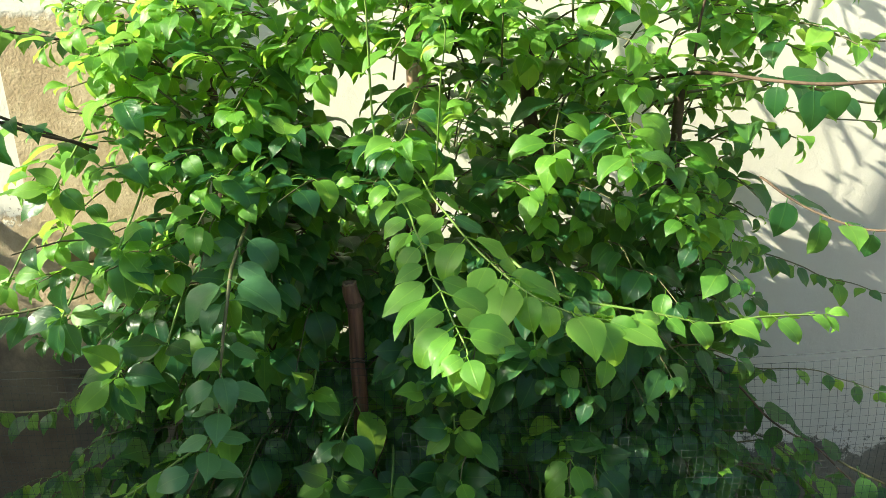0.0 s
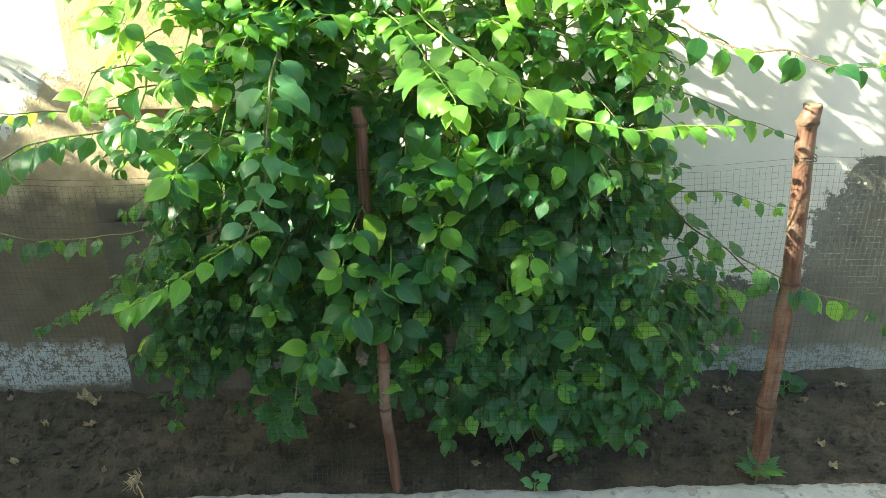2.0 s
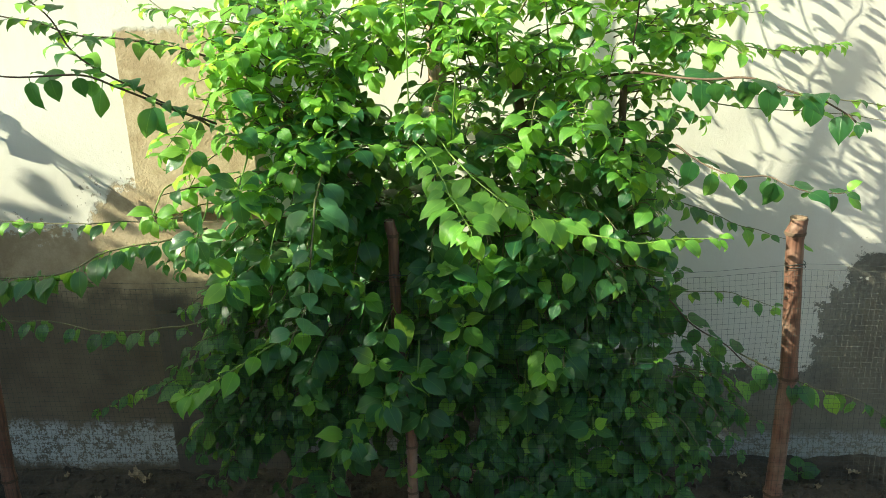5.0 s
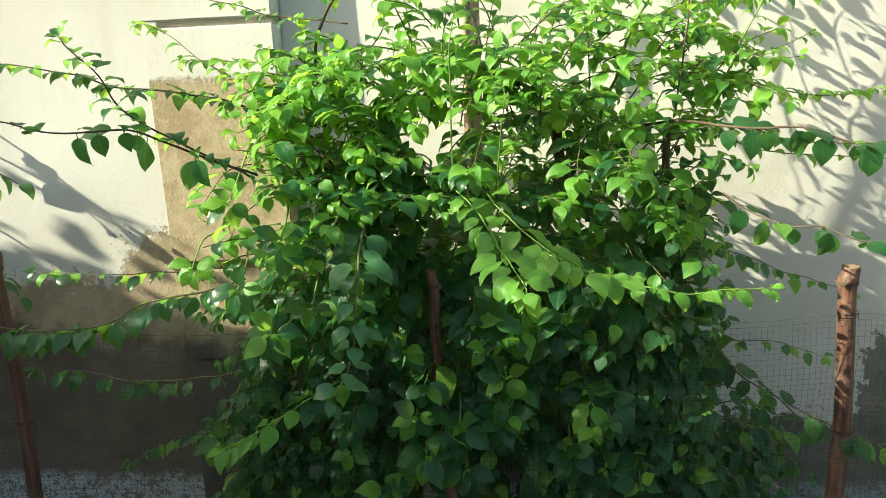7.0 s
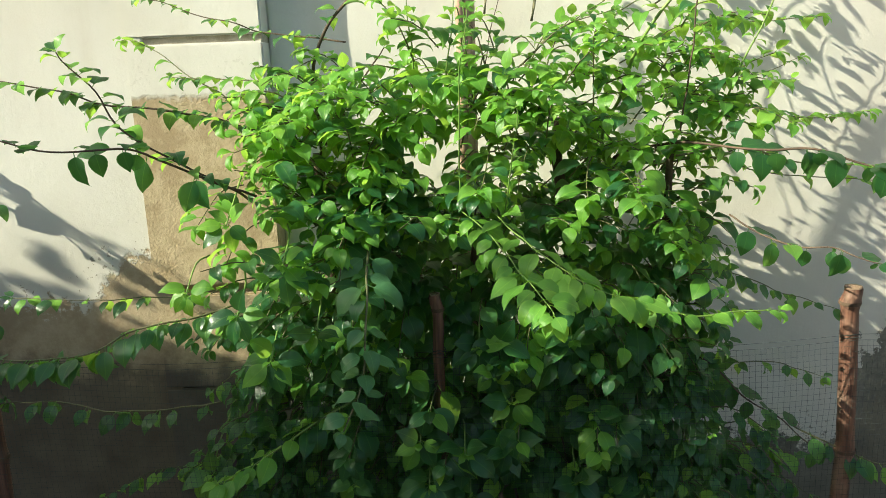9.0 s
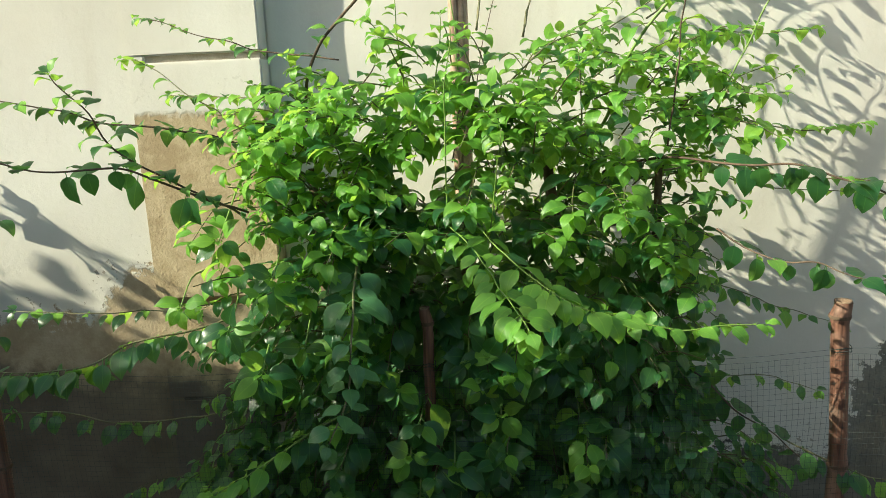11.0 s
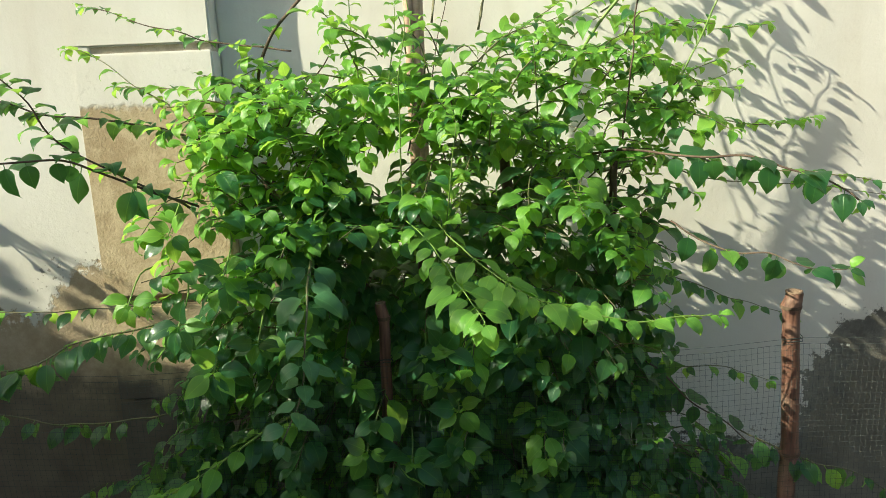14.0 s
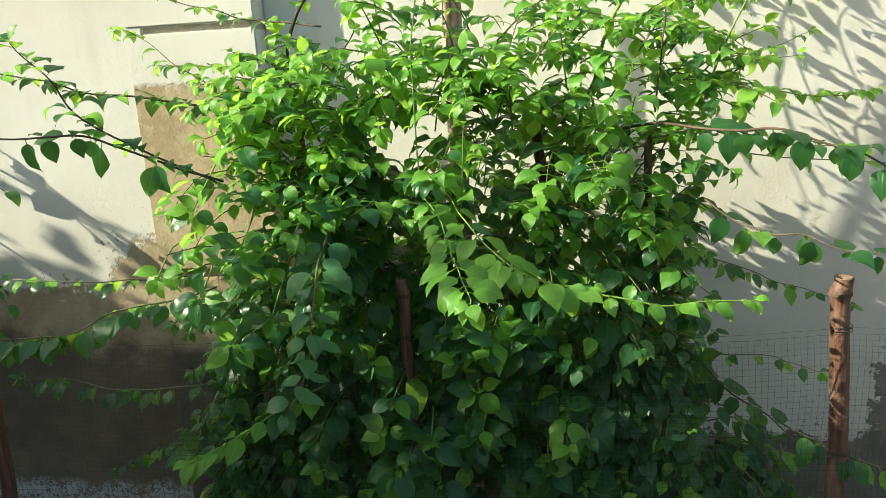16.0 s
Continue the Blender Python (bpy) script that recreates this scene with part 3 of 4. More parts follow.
# ---- leaves ----
def leaf_shape(arch, fold, twist, width, petiole=0.20, broad=False):
    """A pointed oval leaf, one unit long from stalk to tip, along y, its face up. It bends down more and more towards its drip tip."""
    rows = [(0.0, 0.06), (0.05, 0.38), (0.13, 0.70), (0.25, 0.94), (0.38, 1.0), (0.52, 0.92), (0.66, 0.70), (0.78, 0.43), (0.87, 0.22), (0.94, 0.09), (1.0, 0.0)]
    if broad:
        rows = [(0.0, 0.10), (0.04, 0.48), (0.11, 0.80), (0.22, 0.98), (0.35, 1.0), (0.50, 0.86), (0.65, 0.61), (0.78, 0.34), (0.88, 0.15), (0.95, 0.06), (1.0, 0.0)]
    verts, uvs, faces = [], [], []
    y = z = last = 0.0
    for s, w in rows:
        ang = arch * (0.25 * s + 0.75 * s * s)
        y, z = y + math.cos(ang) * (s - last), z - math.sin(ang) * (s - last)
        last = s
        w *= width * 0.5
        for k in (-1, -0.55, 0, 0.55, 1):
            wave = 0.030 * math.sin(s * 12 + k * 2 + twist * 9) * k * k * math.sin(math.pi * s)
            dip = abs(w * k) * math.sin(fold) - 0.55 * (w * k) ** 2 / max(width, 0.1) + wave + twist * w * k * s
            verts.append((w * k * math.cos(fold * 0.8) + 0.05 * twist * s * s, petiole + y + math.sin(ang) * dip, z + math.cos(ang) * dip))
            uvs.append((0.5 + 0.5 * k * (0.3 + 0.7 * min(1, w * 2 / width)), s))
    for j in range(len(rows) - 1):
        for k in range(4):
            a = j * 5 + k
            faces.append((a, a + 1, a + 6, a + 5))
    b = len(verts)
    for y, z in ((0, 0.03), (petiole + 0.03, 0.0)):
        for dx, dz in ((-0.014, 0), (0.014, 0), (0, 0.022)):
            verts.append((dx, y, z + dz - 0.008))
            uvs.append((0.5, 0.02))
    faces += [(b, b + 1, b + 4, b + 3), (b + 1, b + 2, b + 5, b + 4), (b + 2, b, b + 3, b + 5)]
    return np.array(verts), faces, uvs


# six fairly flat leaves, then six that arch over
SHAPES = [leaf_shape(0.7, 0.30, 0.12, 0.64), leaf_shape(1.0, 0.42, -0.18, 0.68), leaf_shape(0.5, 0.20, 0.20, 0.60), leaf_shape(0.9, 0.52, -0.08, 0.66),
          leaf_shape(1.2, 0.25, -0.26, 0.70), leaf_shape(0.8, 0.36, 0.16, 0.62),
          leaf_shape(1.6, 0.46, 0.14, 0.64), leaf_shape(2.0, 0.36, -0.20, 0.66), leaf_shape(1.3, 0.56, 0.10, 0.70), leaf_shape(2.3, 0.42, 0.20, 0.62),
          leaf_shape(1.5, 0.30, -0.10, 0.72), leaf_shape(1.8, 0.54, -0.16, 0.60)]
HEARTS = [leaf_shape(0.75, 0.22, 0.12, 0.76, 0.16, True), leaf_shape(1.1, 0.34, -0.16, 0.70, 0.16, True)]
LEAF_MESH = [mesh_of("leaf", v, f, LEAF, True, u) for v, f, u in SHAPES]
PALE_MESH = [mesh_of("leaf", v, f, PALE, True, u) for v, f, u in SHAPES]
YOUNG_LIT_MESH = [mesh_of("leaf", v, f, YOUNG_LIT, True, u) for v, f, u in SHAPES]
HEART_MESH = [mesh_of("leaf", v, f, HEART_SHADED, True, u) for v, f, u in HEARTS]
UP, DOWN, FRONT = Vector((0, 0, 1)), Vector((0, 0, -1)), Vector((0, -1, 0))


def leaf_pose(place, way, face, size):
    y = way.normalized()
    x = y.cross(face)
    x = (x if x.length > 0.05 else y.cross(Vector((0.3, 0.8, 0.5)))).normalized()
    z = x.cross(y)
    m = Matrix((x, y, z)).transposed().to_4x4()
    return Matrix.Translation(place) @ m @ Matrix.Diagonal((size, size, size, 1))


BUSH = Vector((0.28, 1.66, -0.03))
bush = thing("bush", BUSH, "dense leafy green climbing shrub with pointed oval leaves and arching shoots", "bush")
heap = {"old": [], "new": []}
twigs = []


def leaf_at(place, way, face, size, young, parent=None, heart=False, arched=0.0):
    m = leaf_pose(place, way, face, size)
    k = rng.randrange(6) + (6 if rng.random() < arched else 0)
    if parent is None:
        heap["new" if young else "old"].append((k, m))
        return
    ob = new("leaf", HEART_MESH[k % 2] if heart else (YOUNG_LIT_MESH if young else LEAF_MESH)[k])
    ob.parent = parent
    ob.matrix_basis = m


def dress(path, count, size, young, parent, start=0.15, outward=None, droop=0.45, tip=True, heart=False, small_end=0.55, spray=False):
    """Leaves in opposite pairs along a twig: arching over where it lies in the light, turned outward in the shade, hanging on the long arms."""
    n = len(path) - 1
    out = outward if outward is not None else FRONT
    pairs = max(1, round(count / 2))
    turn = rng.uniform(0, 3.14)
    for i in range(pairs):
        s = min(0.97, start + (1 - start) * (i + rng.uniform(-0.35, 0.35)) / pairs) if i else start
        k = min(int(s * n), n - 1)
        q = path[k].lerp(path[k + 1], s * n - k)
        along = (path[k + 1] - path[k]).normalized()
        lit = min(1.0, max(0.0, (q.z - 0.72) / 0.22))
        fade = (1.0 - (1 - small_end) * s) * rng.uniform(0.70, 1.25)
        for hand in (-1, 1):
            if rng.random() < (0.10 if parent is None or spray else 0.16):
                continue
            side = along.cross(UP)
            side = (side if side.length > 0.25 else Vector((1, 0, 0))).normalized() * hand
            steep = abs(along.z) > 0.62
            if steep:
                a = turn + i * 1.57 + (0 if hand > 0 else 3.14) + rng.uniform(-0.3, 0.3)
                side = Vector((math.cos(a), math.sin(a), 0))
            base = q + along * rng.uniform(-0.004, 0.004)
            if heart:
                if rng.random() < 0.62:
                    way = DOWN * 1.0 + side * rng.uniform(0.1, 0.5) + along * rng.uniform(-0.1, 0.35) + jitter(0.15)
                    face = FRONT * 1.0 + UP * 0.35 + Vector((rng.uniform(-0.6, 0.6), 0, 0))
                else:
                    way = side * 0.7 + along * 0.6 + UP * rng.uniform(0.0, 0.3) + jitter(0.15)
                    face = UP + FRONT * 0.3 + jitter(0.3)
                grow = rng.uniform(0.45, 1.15)
                leaf_at(base, way, face, size * (1.0 - (1 - small_end) * s) * grow, rng.random() < young, parent, rng.random() < 0.75, 0.35)
                continue
            if spray:
                way = side * rng.uniform(0.8, 1.0) + along * rng.uniform(0.35, 0.65) + DOWN * rng.uniform(0.0, 0.35) + jitter(0.12)
                if steep:
                    way = side * 1.0 + along * 0.12 + UP * rng.uniform(-0.1, 0.2) + FRONT * 0.25 + jitter(0.12)
                face = UP * 1.0 + FRONT * 0.45 + side * 0.25 + jitter(0.38)
                leaf_at(base, way, face, size * fade, rng.random() < young * (0.5 + 1.2 * s), parent, False, 0.35)
                continue
            up_way = side * rng.uniform(0.8, 1.0) + along * rng.uniform(0.25, 0.6) + UP * rng.uniform(-0.15, 0.3) + jitter(0.2)
            up_face = UP * 1.0 + out * 0.12 + jitter(0.32)
            low_way = side * rng.uniform(0.5, 0.9) + along * 0.3 + out * 0.25 + DOWN * rng.uniform(0.2, 0.9) + jitter(0.25)
            low_face = out * 0.55 + UP * 0.85 + side * 0.30 + jitter(0.42)
            if droop > 0.6:
                up_way = up_way + DOWN * rng.uniform(0.5, 1.1)
                up_face = up_face + FRONT * 0.7
            leaf_at(base, low_way.lerp(up_way, lit), low_face.lerp(up_face, lit), size * fade, rng.random() < young * (0.3 + 1.2 * s), parent, False, 0.15 + 0.75 * lit)
    if tip:
        q, along = path[-1], (path[-1] - path[-2]).normalized()
        a0 = rng.uniform(0, 6)
        u = along.cross(Vector((0.2, 0.3, 0.9))).normalized()
        w = along.cross(u)
        for i in range(4):
            a = a0 + i * 1.57
            splay = u * math.cos(a) + w * math.sin(a)
            # tips above z 0.85 turn yellow-green more often: young growth and painted sun
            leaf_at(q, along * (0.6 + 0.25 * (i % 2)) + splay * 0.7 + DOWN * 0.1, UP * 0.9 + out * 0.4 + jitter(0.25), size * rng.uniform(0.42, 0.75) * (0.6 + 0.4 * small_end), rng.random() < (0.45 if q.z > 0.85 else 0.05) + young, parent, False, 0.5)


def branch(points, r0, r1, count, size, young=0.15, mat=None, start=0.1, droop=0.45, heart=False, small_end=0.8, outward=None, name="branch", leafy=True, spray=False):
    """A woody or green branch of the bush as a part, with its leaves as sub-parts."""
    path = spline(points, 6 * (len(points) - 1))
    for k in range(1, len(path) - 1):
        path[k] = path[k] + Vector((noise.noise(path[k] * 14), noise.noise(path[k] * 14 + Vector((4, 0, 0))), noise.noise(path[k] * 14 + Vector((0, 4, 0))))) * 0.006
    v, f = tube(path, lambda s: (r0 + (r1 - r0) * s) * (1.0 if name == "stem" else 0.72), 6)
    ob = part(name, mesh_of(name, v, f, mat or TWIG), bush)
    if leafy and count:
        dress(path, round(count * 1.25), size, young, ob, start, outward, droop, True, heart, small_end, spray)
    return ob


# stems
branch([(0.266, 1.661, -0.064), (0.290, 1.662, 0.314), (0.378, 1.657, 0.704), (0.348, 1.626, 1.007), (0.342, 1.591, 1.136)], 0.020, 0.009, 0, 0, mat=BARK, name="stem")
branch([(0.248, 1.663, -0.065), (0.068, 1.647, 0.306), (-0.130, 1.632, 0.676), (-0.169, 1.647, 0.895), (-0.167, 1.630, 1.079)], 0.020, 0.013, 0, 0, mat=BARK, name="stem")
branch([(0.285, 1.668, -0.064), (0.238, 1.613, 0.405), (0.157, 1.542, 0.771), (0.181, 1.451, 1.004)], 0.014, 0.006, 0, 0, mat=BARK, name="stem")
branch([(0.303, 1.657, -0.063), (0.452, 1.611, 0.367), (0.545, 1.551, 0.786), (0.551, 1.507, 1.063)], 0.015, 0.007, 0, 0, mat=BARK, name="stem")
# arms reaching past the pier
branch([(-0.229, 1.609, 1.114), (-0.344, 1.566, 1.157), (-0.421, 1.528, 1.182), (-0.562, 1.496, 1.205), (-0.648, 1.468, 1.239), (-0.807, 1.446, 1.261)], 0.0042, 0.0018, 38, 0.050, 0.25, BARK)
branch([(-0.273, 1.430, 1.015), (-0.319, 1.316, 1.080), (-0.400, 1.234, 1.152), (-0.433, 1.192, 1.225), (-0.473, 1.169, 1.288)], 0.0036, 0.0014, 26, 0.048, 0.25, BARK)
branch([(-0.248, 1.391, 1.026), (-0.342, 1.255, 1.099), (-0.384, 1.186, 1.135), (-0.462, 1.121, 1.143), (-0.548, 1.084, 1.168)], 0.0036, 0.0018, 16, 0.064, 0.1, BARK, droop=0.8, heart=True, small_end=0.85)
branch([(-0.323, 1.47, 0.797), (-0.414, 1.43, 0.78), (-0.504, 1.4, 0.773), (-0.589, 1.36, 0.741), (-0.653, 1.34, 0.738), (-0.745, 1.32, 0.75), (-0.84, 1.3, 0.76)], 0.0032, 0.0016, 46, 0.056, 0.15, TWIG, droop=0.5, small_end=0.85)
branch([(-0.389, 1.549, 0.805), (-0.455, 1.518, 0.804), (-0.623, 1.498, 0.807), (-0.798, 1.496, 0.818)], 0.0027, 0.0011, 15, 0.044, 0.3, TWIG)
branch([(-0.32, 1.62, 0.54), (-0.463, 1.63, 0.512), (-0.603, 1.65, 0.49), (-0.712, 1.66, 0.489), (-0.837, 1.68, 0.506), (-0.975, 1.69, 0.506)], 0.0036, 0.0018, 14, 0.058, 0.0, TWIG, droop=0.6)
branch([(-0.230, 1.549, 0.489), (-0.383, 1.590, 0.427), (-0.506, 1.647, 0.357), (-0.666, 1.716, 0.294), (-0.808, 1.766, 0.205)], 0.0036, 0.0014, 26, 0.050, 0.5, TWIG, small_end=0.7)
branch([(-0.09, 1.43, 0.6), (-0.19, 1.36, 0.565), (-0.27, 1.32, 0.525), (-0.345, 1.3, 0.49)], 0.0036, 0.0014, 20, 0.056, 0.9, SHOOT, small_end=0.9, spray=True)
string = branch([(-0.043, 1.371, 0.942), (-0.032, 1.224, 0.890), (-0.033, 1.168, 0.818), (-0.041, 1.141, 0.744), (-0.069, 1.107, 0.684)], 0.0036, 0.0018, 20, 0.056, 0.05, TWIG, droop=0.5, small_end=0.9, spray=True)
# paler greens paint the sky's sheen on this hanging string
for leaf in string.children:
    if leaf.data in LEAF_MESH:
        leaf.data = PALE_MESH[LEAF_MESH.index(leaf.data)]
# the pale spray in front
branch([(0.1, 1.44, 1.0), (0.158, 1.3, 0.975), (0.195, 1.18, 0.955), (0.22, 1.07, 0.936), (0.238, 1.0, 0.922), (0.249, 0.965, 0.91)], 0.0019, 0.0010, 20, 0.050, 1.0, SHOOT, start=0.18, droop=0.4, small_end=0.9, spray=True)
branch([(0.16, 1.4, 1.01), (0.2, 1.28, 0.985), (0.262, 1.12, 0.951), (0.298, 1.07, 0.932), (0.338, 1.055, 0.914), (0.375, 1.055, 0.902), (0.41, 1.07, 0.893)], 0.0019, 0.0010, 22, 0.052, 1.0, SHOOT, start=0.18, droop=0.4, small_end=0.8, spray=True)
branch([(0.28, 1.4, 0.87), (0.367, 1.33, 0.825), (0.48, 1.3, 0.806), (0.56, 1.3, 0.794), (0.65, 1.31, 0.796), (0.7, 1.32, 0.792)], 0.0032, 0.0014, 18, 0.046, 0.85, SHOOT, small_end=0.85, spray=True)
# arms along the main wall
branch([(0.446, 1.54, 1.056), (0.476, 1.5, 1.074), (0.524, 1.45, 1.087), (0.576, 1.38, 1.092), (0.624, 1.32, 1.09), (0.672, 1.27, 1.087), (0.718, 1.23, 1.088), (0.762, 1.19, 1.074), (0.796, 1.16, 1.061), (0.838, 1.13, 1.028)], 0.0040, 0.0020, 18, 0.054, 0.05, BARK, start=0.38, droop=0.9, heart=True, small_end=0.95)
branch([(0.634, 1.4, 0.957), (0.667, 1.33, 0.931), (0.698, 1.28, 0.922), (0.74, 1.24, 0.925), (0.774, 1.21, 0.917), (0.811, 1.19, 0.909), (0.852, 1.17, 0.909)], 0.0026, 0.0012, 14, 0.056, 0.1, BARK, droop=0.95, heart=True, small_end=0.6)
branch([(0.6, 1.5, 0.86), (0.637, 1.52, 0.834), (0.69, 1.55, 0.805), (0.77, 1.58, 0.774), (0.829, 1.6, 0.743), (0.916, 1.62, 0.708), (0.985, 1.64, 0.678)], 0.0024, 0.0010, 18, 0.040, 0.25, TWIG, droop=0.7)
branch([(0.6, 1.56, 0.64), (0.64, 1.56, 0.626), (0.7, 1.55, 0.606), (0.791, 1.53, 0.608), (0.825, 1.52, 0.596), (0.882, 1.51, 0.581)], 0.0022, 0.0010, 12, 0.034, 0.4, TWIG, droop=0.7)
branch([(0.56, 1.5, 0.68), (0.626, 1.48, 0.637), (0.682, 1.45, 0.582), (0.721, 1.44, 0.547), (0.772, 1.42, 0.521), (0.828, 1.41, 0.465)], 0.0034, 0.0018, 14, 0.056, 0.0, BARK, droop=0.8, heart=True, small_end=0.9)
branch([(0.787, 1.434, 0.512), (0.870, 1.408, 0.470), (0.946, 1.418, 0.436), (1.041, 1.445, 0.393), (1.147, 1.471, 0.323)], 0.0027, 0.0014, 16, 0.048, 0.4, TWIG, small_end=0.8)
branch([(0.549, 1.462, 1.064), (0.659, 1.451, 1.078), (0.779, 1.440, 1.046), (0.926, 1.425, 1.033), (1.083, 1.410, 1.003)], 0.0032, 0.0011, 15, 0.042, 0.35, TWIG)
branch([(0.512, 1.74, 1.274), (0.672, 1.8, 1.323), (0.807, 1.83, 1.327), (0.938, 1.86, 1.33), (1.011, 1.88, 1.336)], 0.0028, 0.0011, 20, 0.042, 0.5, TWIG)
branch([(0.502, 1.7, 1.19), (0.585, 1.74, 1.193), (0.719, 1.78, 1.194), (0.842, 1.82, 1.21), (0.946, 1.85, 1.242)], 0.0028, 0.0011, 16, 0.042, 0.5, TWIG)
branch([(0.58, 1.66, 1.16), (0.677, 1.7, 1.156), (0.796, 1.74, 1.14), (0.924, 1.77, 1.106), (1.033, 1.79, 1.103), (1.093, 1.8, 1.112)], 0.0028, 0.0011, 30, 0.042, 0.6, TWIG)
branch([(0.538, 1.680, 1.160), (0.696, 1.740, 1.189), (0.906, 1.800, 1.192)], 0.0028, 0.0011, 8, 0.042, 0.5, TWIG)
branch([(0.445, 1.700, 1.322), (0.555, 1.800, 1.385), (0.68, 1.860, 1.450)], 0.0028, 0.0011, 13, 0.042, 0.5, TWIG)
branch([(0.575, 1.740, 1.368), (0.69, 1.820, 1.432), (0.84, 1.865, 1.470)], 0.0028, 0.0011, 13, 0.042, 0.5, TWIG)
branch([(0.310, 1.620, 1.289), (0.401, 1.660, 1.345), (0.495, 1.700, 1.403)], 0.0028, 0.0011, 12, 0.044, 0.5, TWIG)
branch([(0.524, 1.520, 1.040), (0.638, 1.550, 1.049), (0.791, 1.600, 1.003), (0.988, 1.640, 0.981), (1.196, 1.680, 0.943)], 0.0028, 0.0011, 18, 0.038, 0.5, TWIG)
# boughs just above the view, whose shadows comb the wall
branch([(0.30, 1.70, 1.34), (0.36, 1.76, 1.50), (0.52, 1.80, 1.62), (0.74, 1.82, 1.66)], 0.0045, 0.0016, 18, 0.060, 0.3, TWIG, start=0.45, droop=0.8)
branch([(0.20, 1.72, 1.36), (0.24, 1.80, 1.54), (0.40, 1.84, 1.60), (0.58, 1.86, 1.58)], 0.0040, 0.0014, 16, 0.058, 0.3, TWIG, start=0.45, droop=0.8)
# tall shoots
branch([(0.419, 1.583, 1.011), (0.433, 1.564, 1.113), (0.456, 1.517, 1.188), (0.495, 1.469, 1.301), (0.555, 1.437, 1.387), (0.624, 1.404, 1.482)], 0.0059, 0.0036, 14, 0.048, 0.5, SHOOT, start=0.3)
branch([(0.556, 1.461, 1.110), (0.568, 1.434, 1.268), (0.578, 1.417, 1.480)], 0.0025, 0.0018, 9, 0.034, 0.3, BARK)
branch([(0.663, 1.561, 1.122), (0.713, 1.539, 1.262), (0.763, 1.517, 1.384), (0.804, 1.496, 1.488)], 0.0032, 0.0018, 9, 0.034, 0.7, SHOOT)
branch([(-0.161, 1.639, 1.061), (-0.157, 1.602, 1.145), (-0.161, 1.576, 1.228), (-0.120, 1.546, 1.331), (-0.032, 1.520, 1.418), (0.047, 1.495, 1.486)], 0.0059, 0.0036, 12, 0.049, 0.3, BARK, start=0.2)
branch([(-0.162, 1.630, 1.079), (-0.077, 1.577, 1.203), (-0.008, 1.544, 1.290)], 0.0045, 0.0018, 10, 0.052, 0.15, BARK)
branch([(0.130, 1.364, 1.004), (0.138, 1.320, 1.217), (0.152, 1.301, 1.337)], 0.0023, 0.0011, 9, 0.034, 0.8, SHOOT)
branch([(0.203, 1.330, 0.961), (0.223, 1.274, 1.101), (0.228, 1.256, 1.176)], 0.0020, 0.0009, 7, 0.040, 0.9, SHOOT)
branch([(-0.091, 1.61, 1.307), (-0.181, 1.63, 1.325), (-0.264, 1.65, 1.336), (-0.328, 1.66, 1.354), (-0.412, 1.68, 1.379), (-0.492, 1.7, 1.408), (-0.546, 1.71, 1.421)], 0.0027, 0.0011, 20, 0.040, 0.4, BARK)
branch([(-0.28, 1.58, 1.16), (-0.335, 1.6, 1.194), (-0.362, 1.61, 1.218), (-0.42, 1.63, 1.247), (-0.482, 1.66, 1.287), (-0.545, 1.69, 1.323), (-0.594, 1.71, 1.334)], 0.0027, 0.0011, 20, 0.040, 0.6, TWIG)
branch([(-0.170, 1.577, 1.209), (-0.307, 1.608, 1.240), (-0.471, 1.652, 1.251)], 0.0027, 0.0011, 20, 0.040, 0.5, TWIG)
branch([(0.049, 1.529, 1.218), (0.044, 1.512, 1.320), (0.041, 1.513, 1.421)], 0.0027, 0.0011, 13, 0.040, 0.6, SHOOT)
branch([(0.110, 1.468, 1.204), (0.125, 1.449, 1.297), (0.131, 1.449, 1.371)], 0.0023, 0.0011, 9, 0.036, 0.8, SHOOT)
branch([(0.196, 1.679, 1.240), (0.211, 1.679, 1.332), (0.244, 1.676, 1.435)], 0.0018, 0.0009, 6, 0.025, 0.5, BARK)
branch([(0.157, 1.665, 1.275), (0.153, 1.666, 1.385), (0.131, 1.669, 1.495)], 0.0025, 0.0014, 4, 0.025, 0.9, SHOOT)
branch([(0.261, 1.536, 1.245), (0.341, 1.529, 1.313), (0.441, 1.520, 1.344)], 0.0027, 0.0011, 10, 0.043, 0.6, TWIG)
# tufts in front of the net
# high young shares also brighten these tufts as sun would
for q, yng in (((0.06, 1.335, 0.61), 0.2), ((0.225, 1.325, 0.55), 0.15), ((-0.03, 1.335, 0.345), 0.3), ((0.085, 1.33, 0.50), 0.1), ((0.22, 1.34, 0.70), 0.6), ((0.42, 1.35, 0.52), 0.2), ((-0.10, 1.33, 0.52), 0.2),
               ((-0.083, 1.28, 0.945), 0.9), ((-0.127, 1.28, 0.886), 0.9), ((0.166, 1.32, 1.032), 0.7), ((-0.308, 1.36, 0.903), 0.7), ((0.356, 1.32, 1.012), 0.8),
               ((0.454, 1.36, 1.023), 0.8), ((-0.373, 1.42, 0.969), 0.8), ((-0.045, 1.36, 1.072), 0.6), ((0.517, 1.36, 0.947), 0.6), ((0.242, 1.33, 0.706), 0.5), ((0.382, 1.34, 0.513), 0.8)):
    q = Vector(q)
    branch([q + Vector((0.04, 0.20, 0.05)), q + Vector((0.02, 0.09, 0.05)), q], 0.0024, 0.0012, 7, 0.062, yng, TWIG, start=0.5, droop=0.6, small_end=1.0)

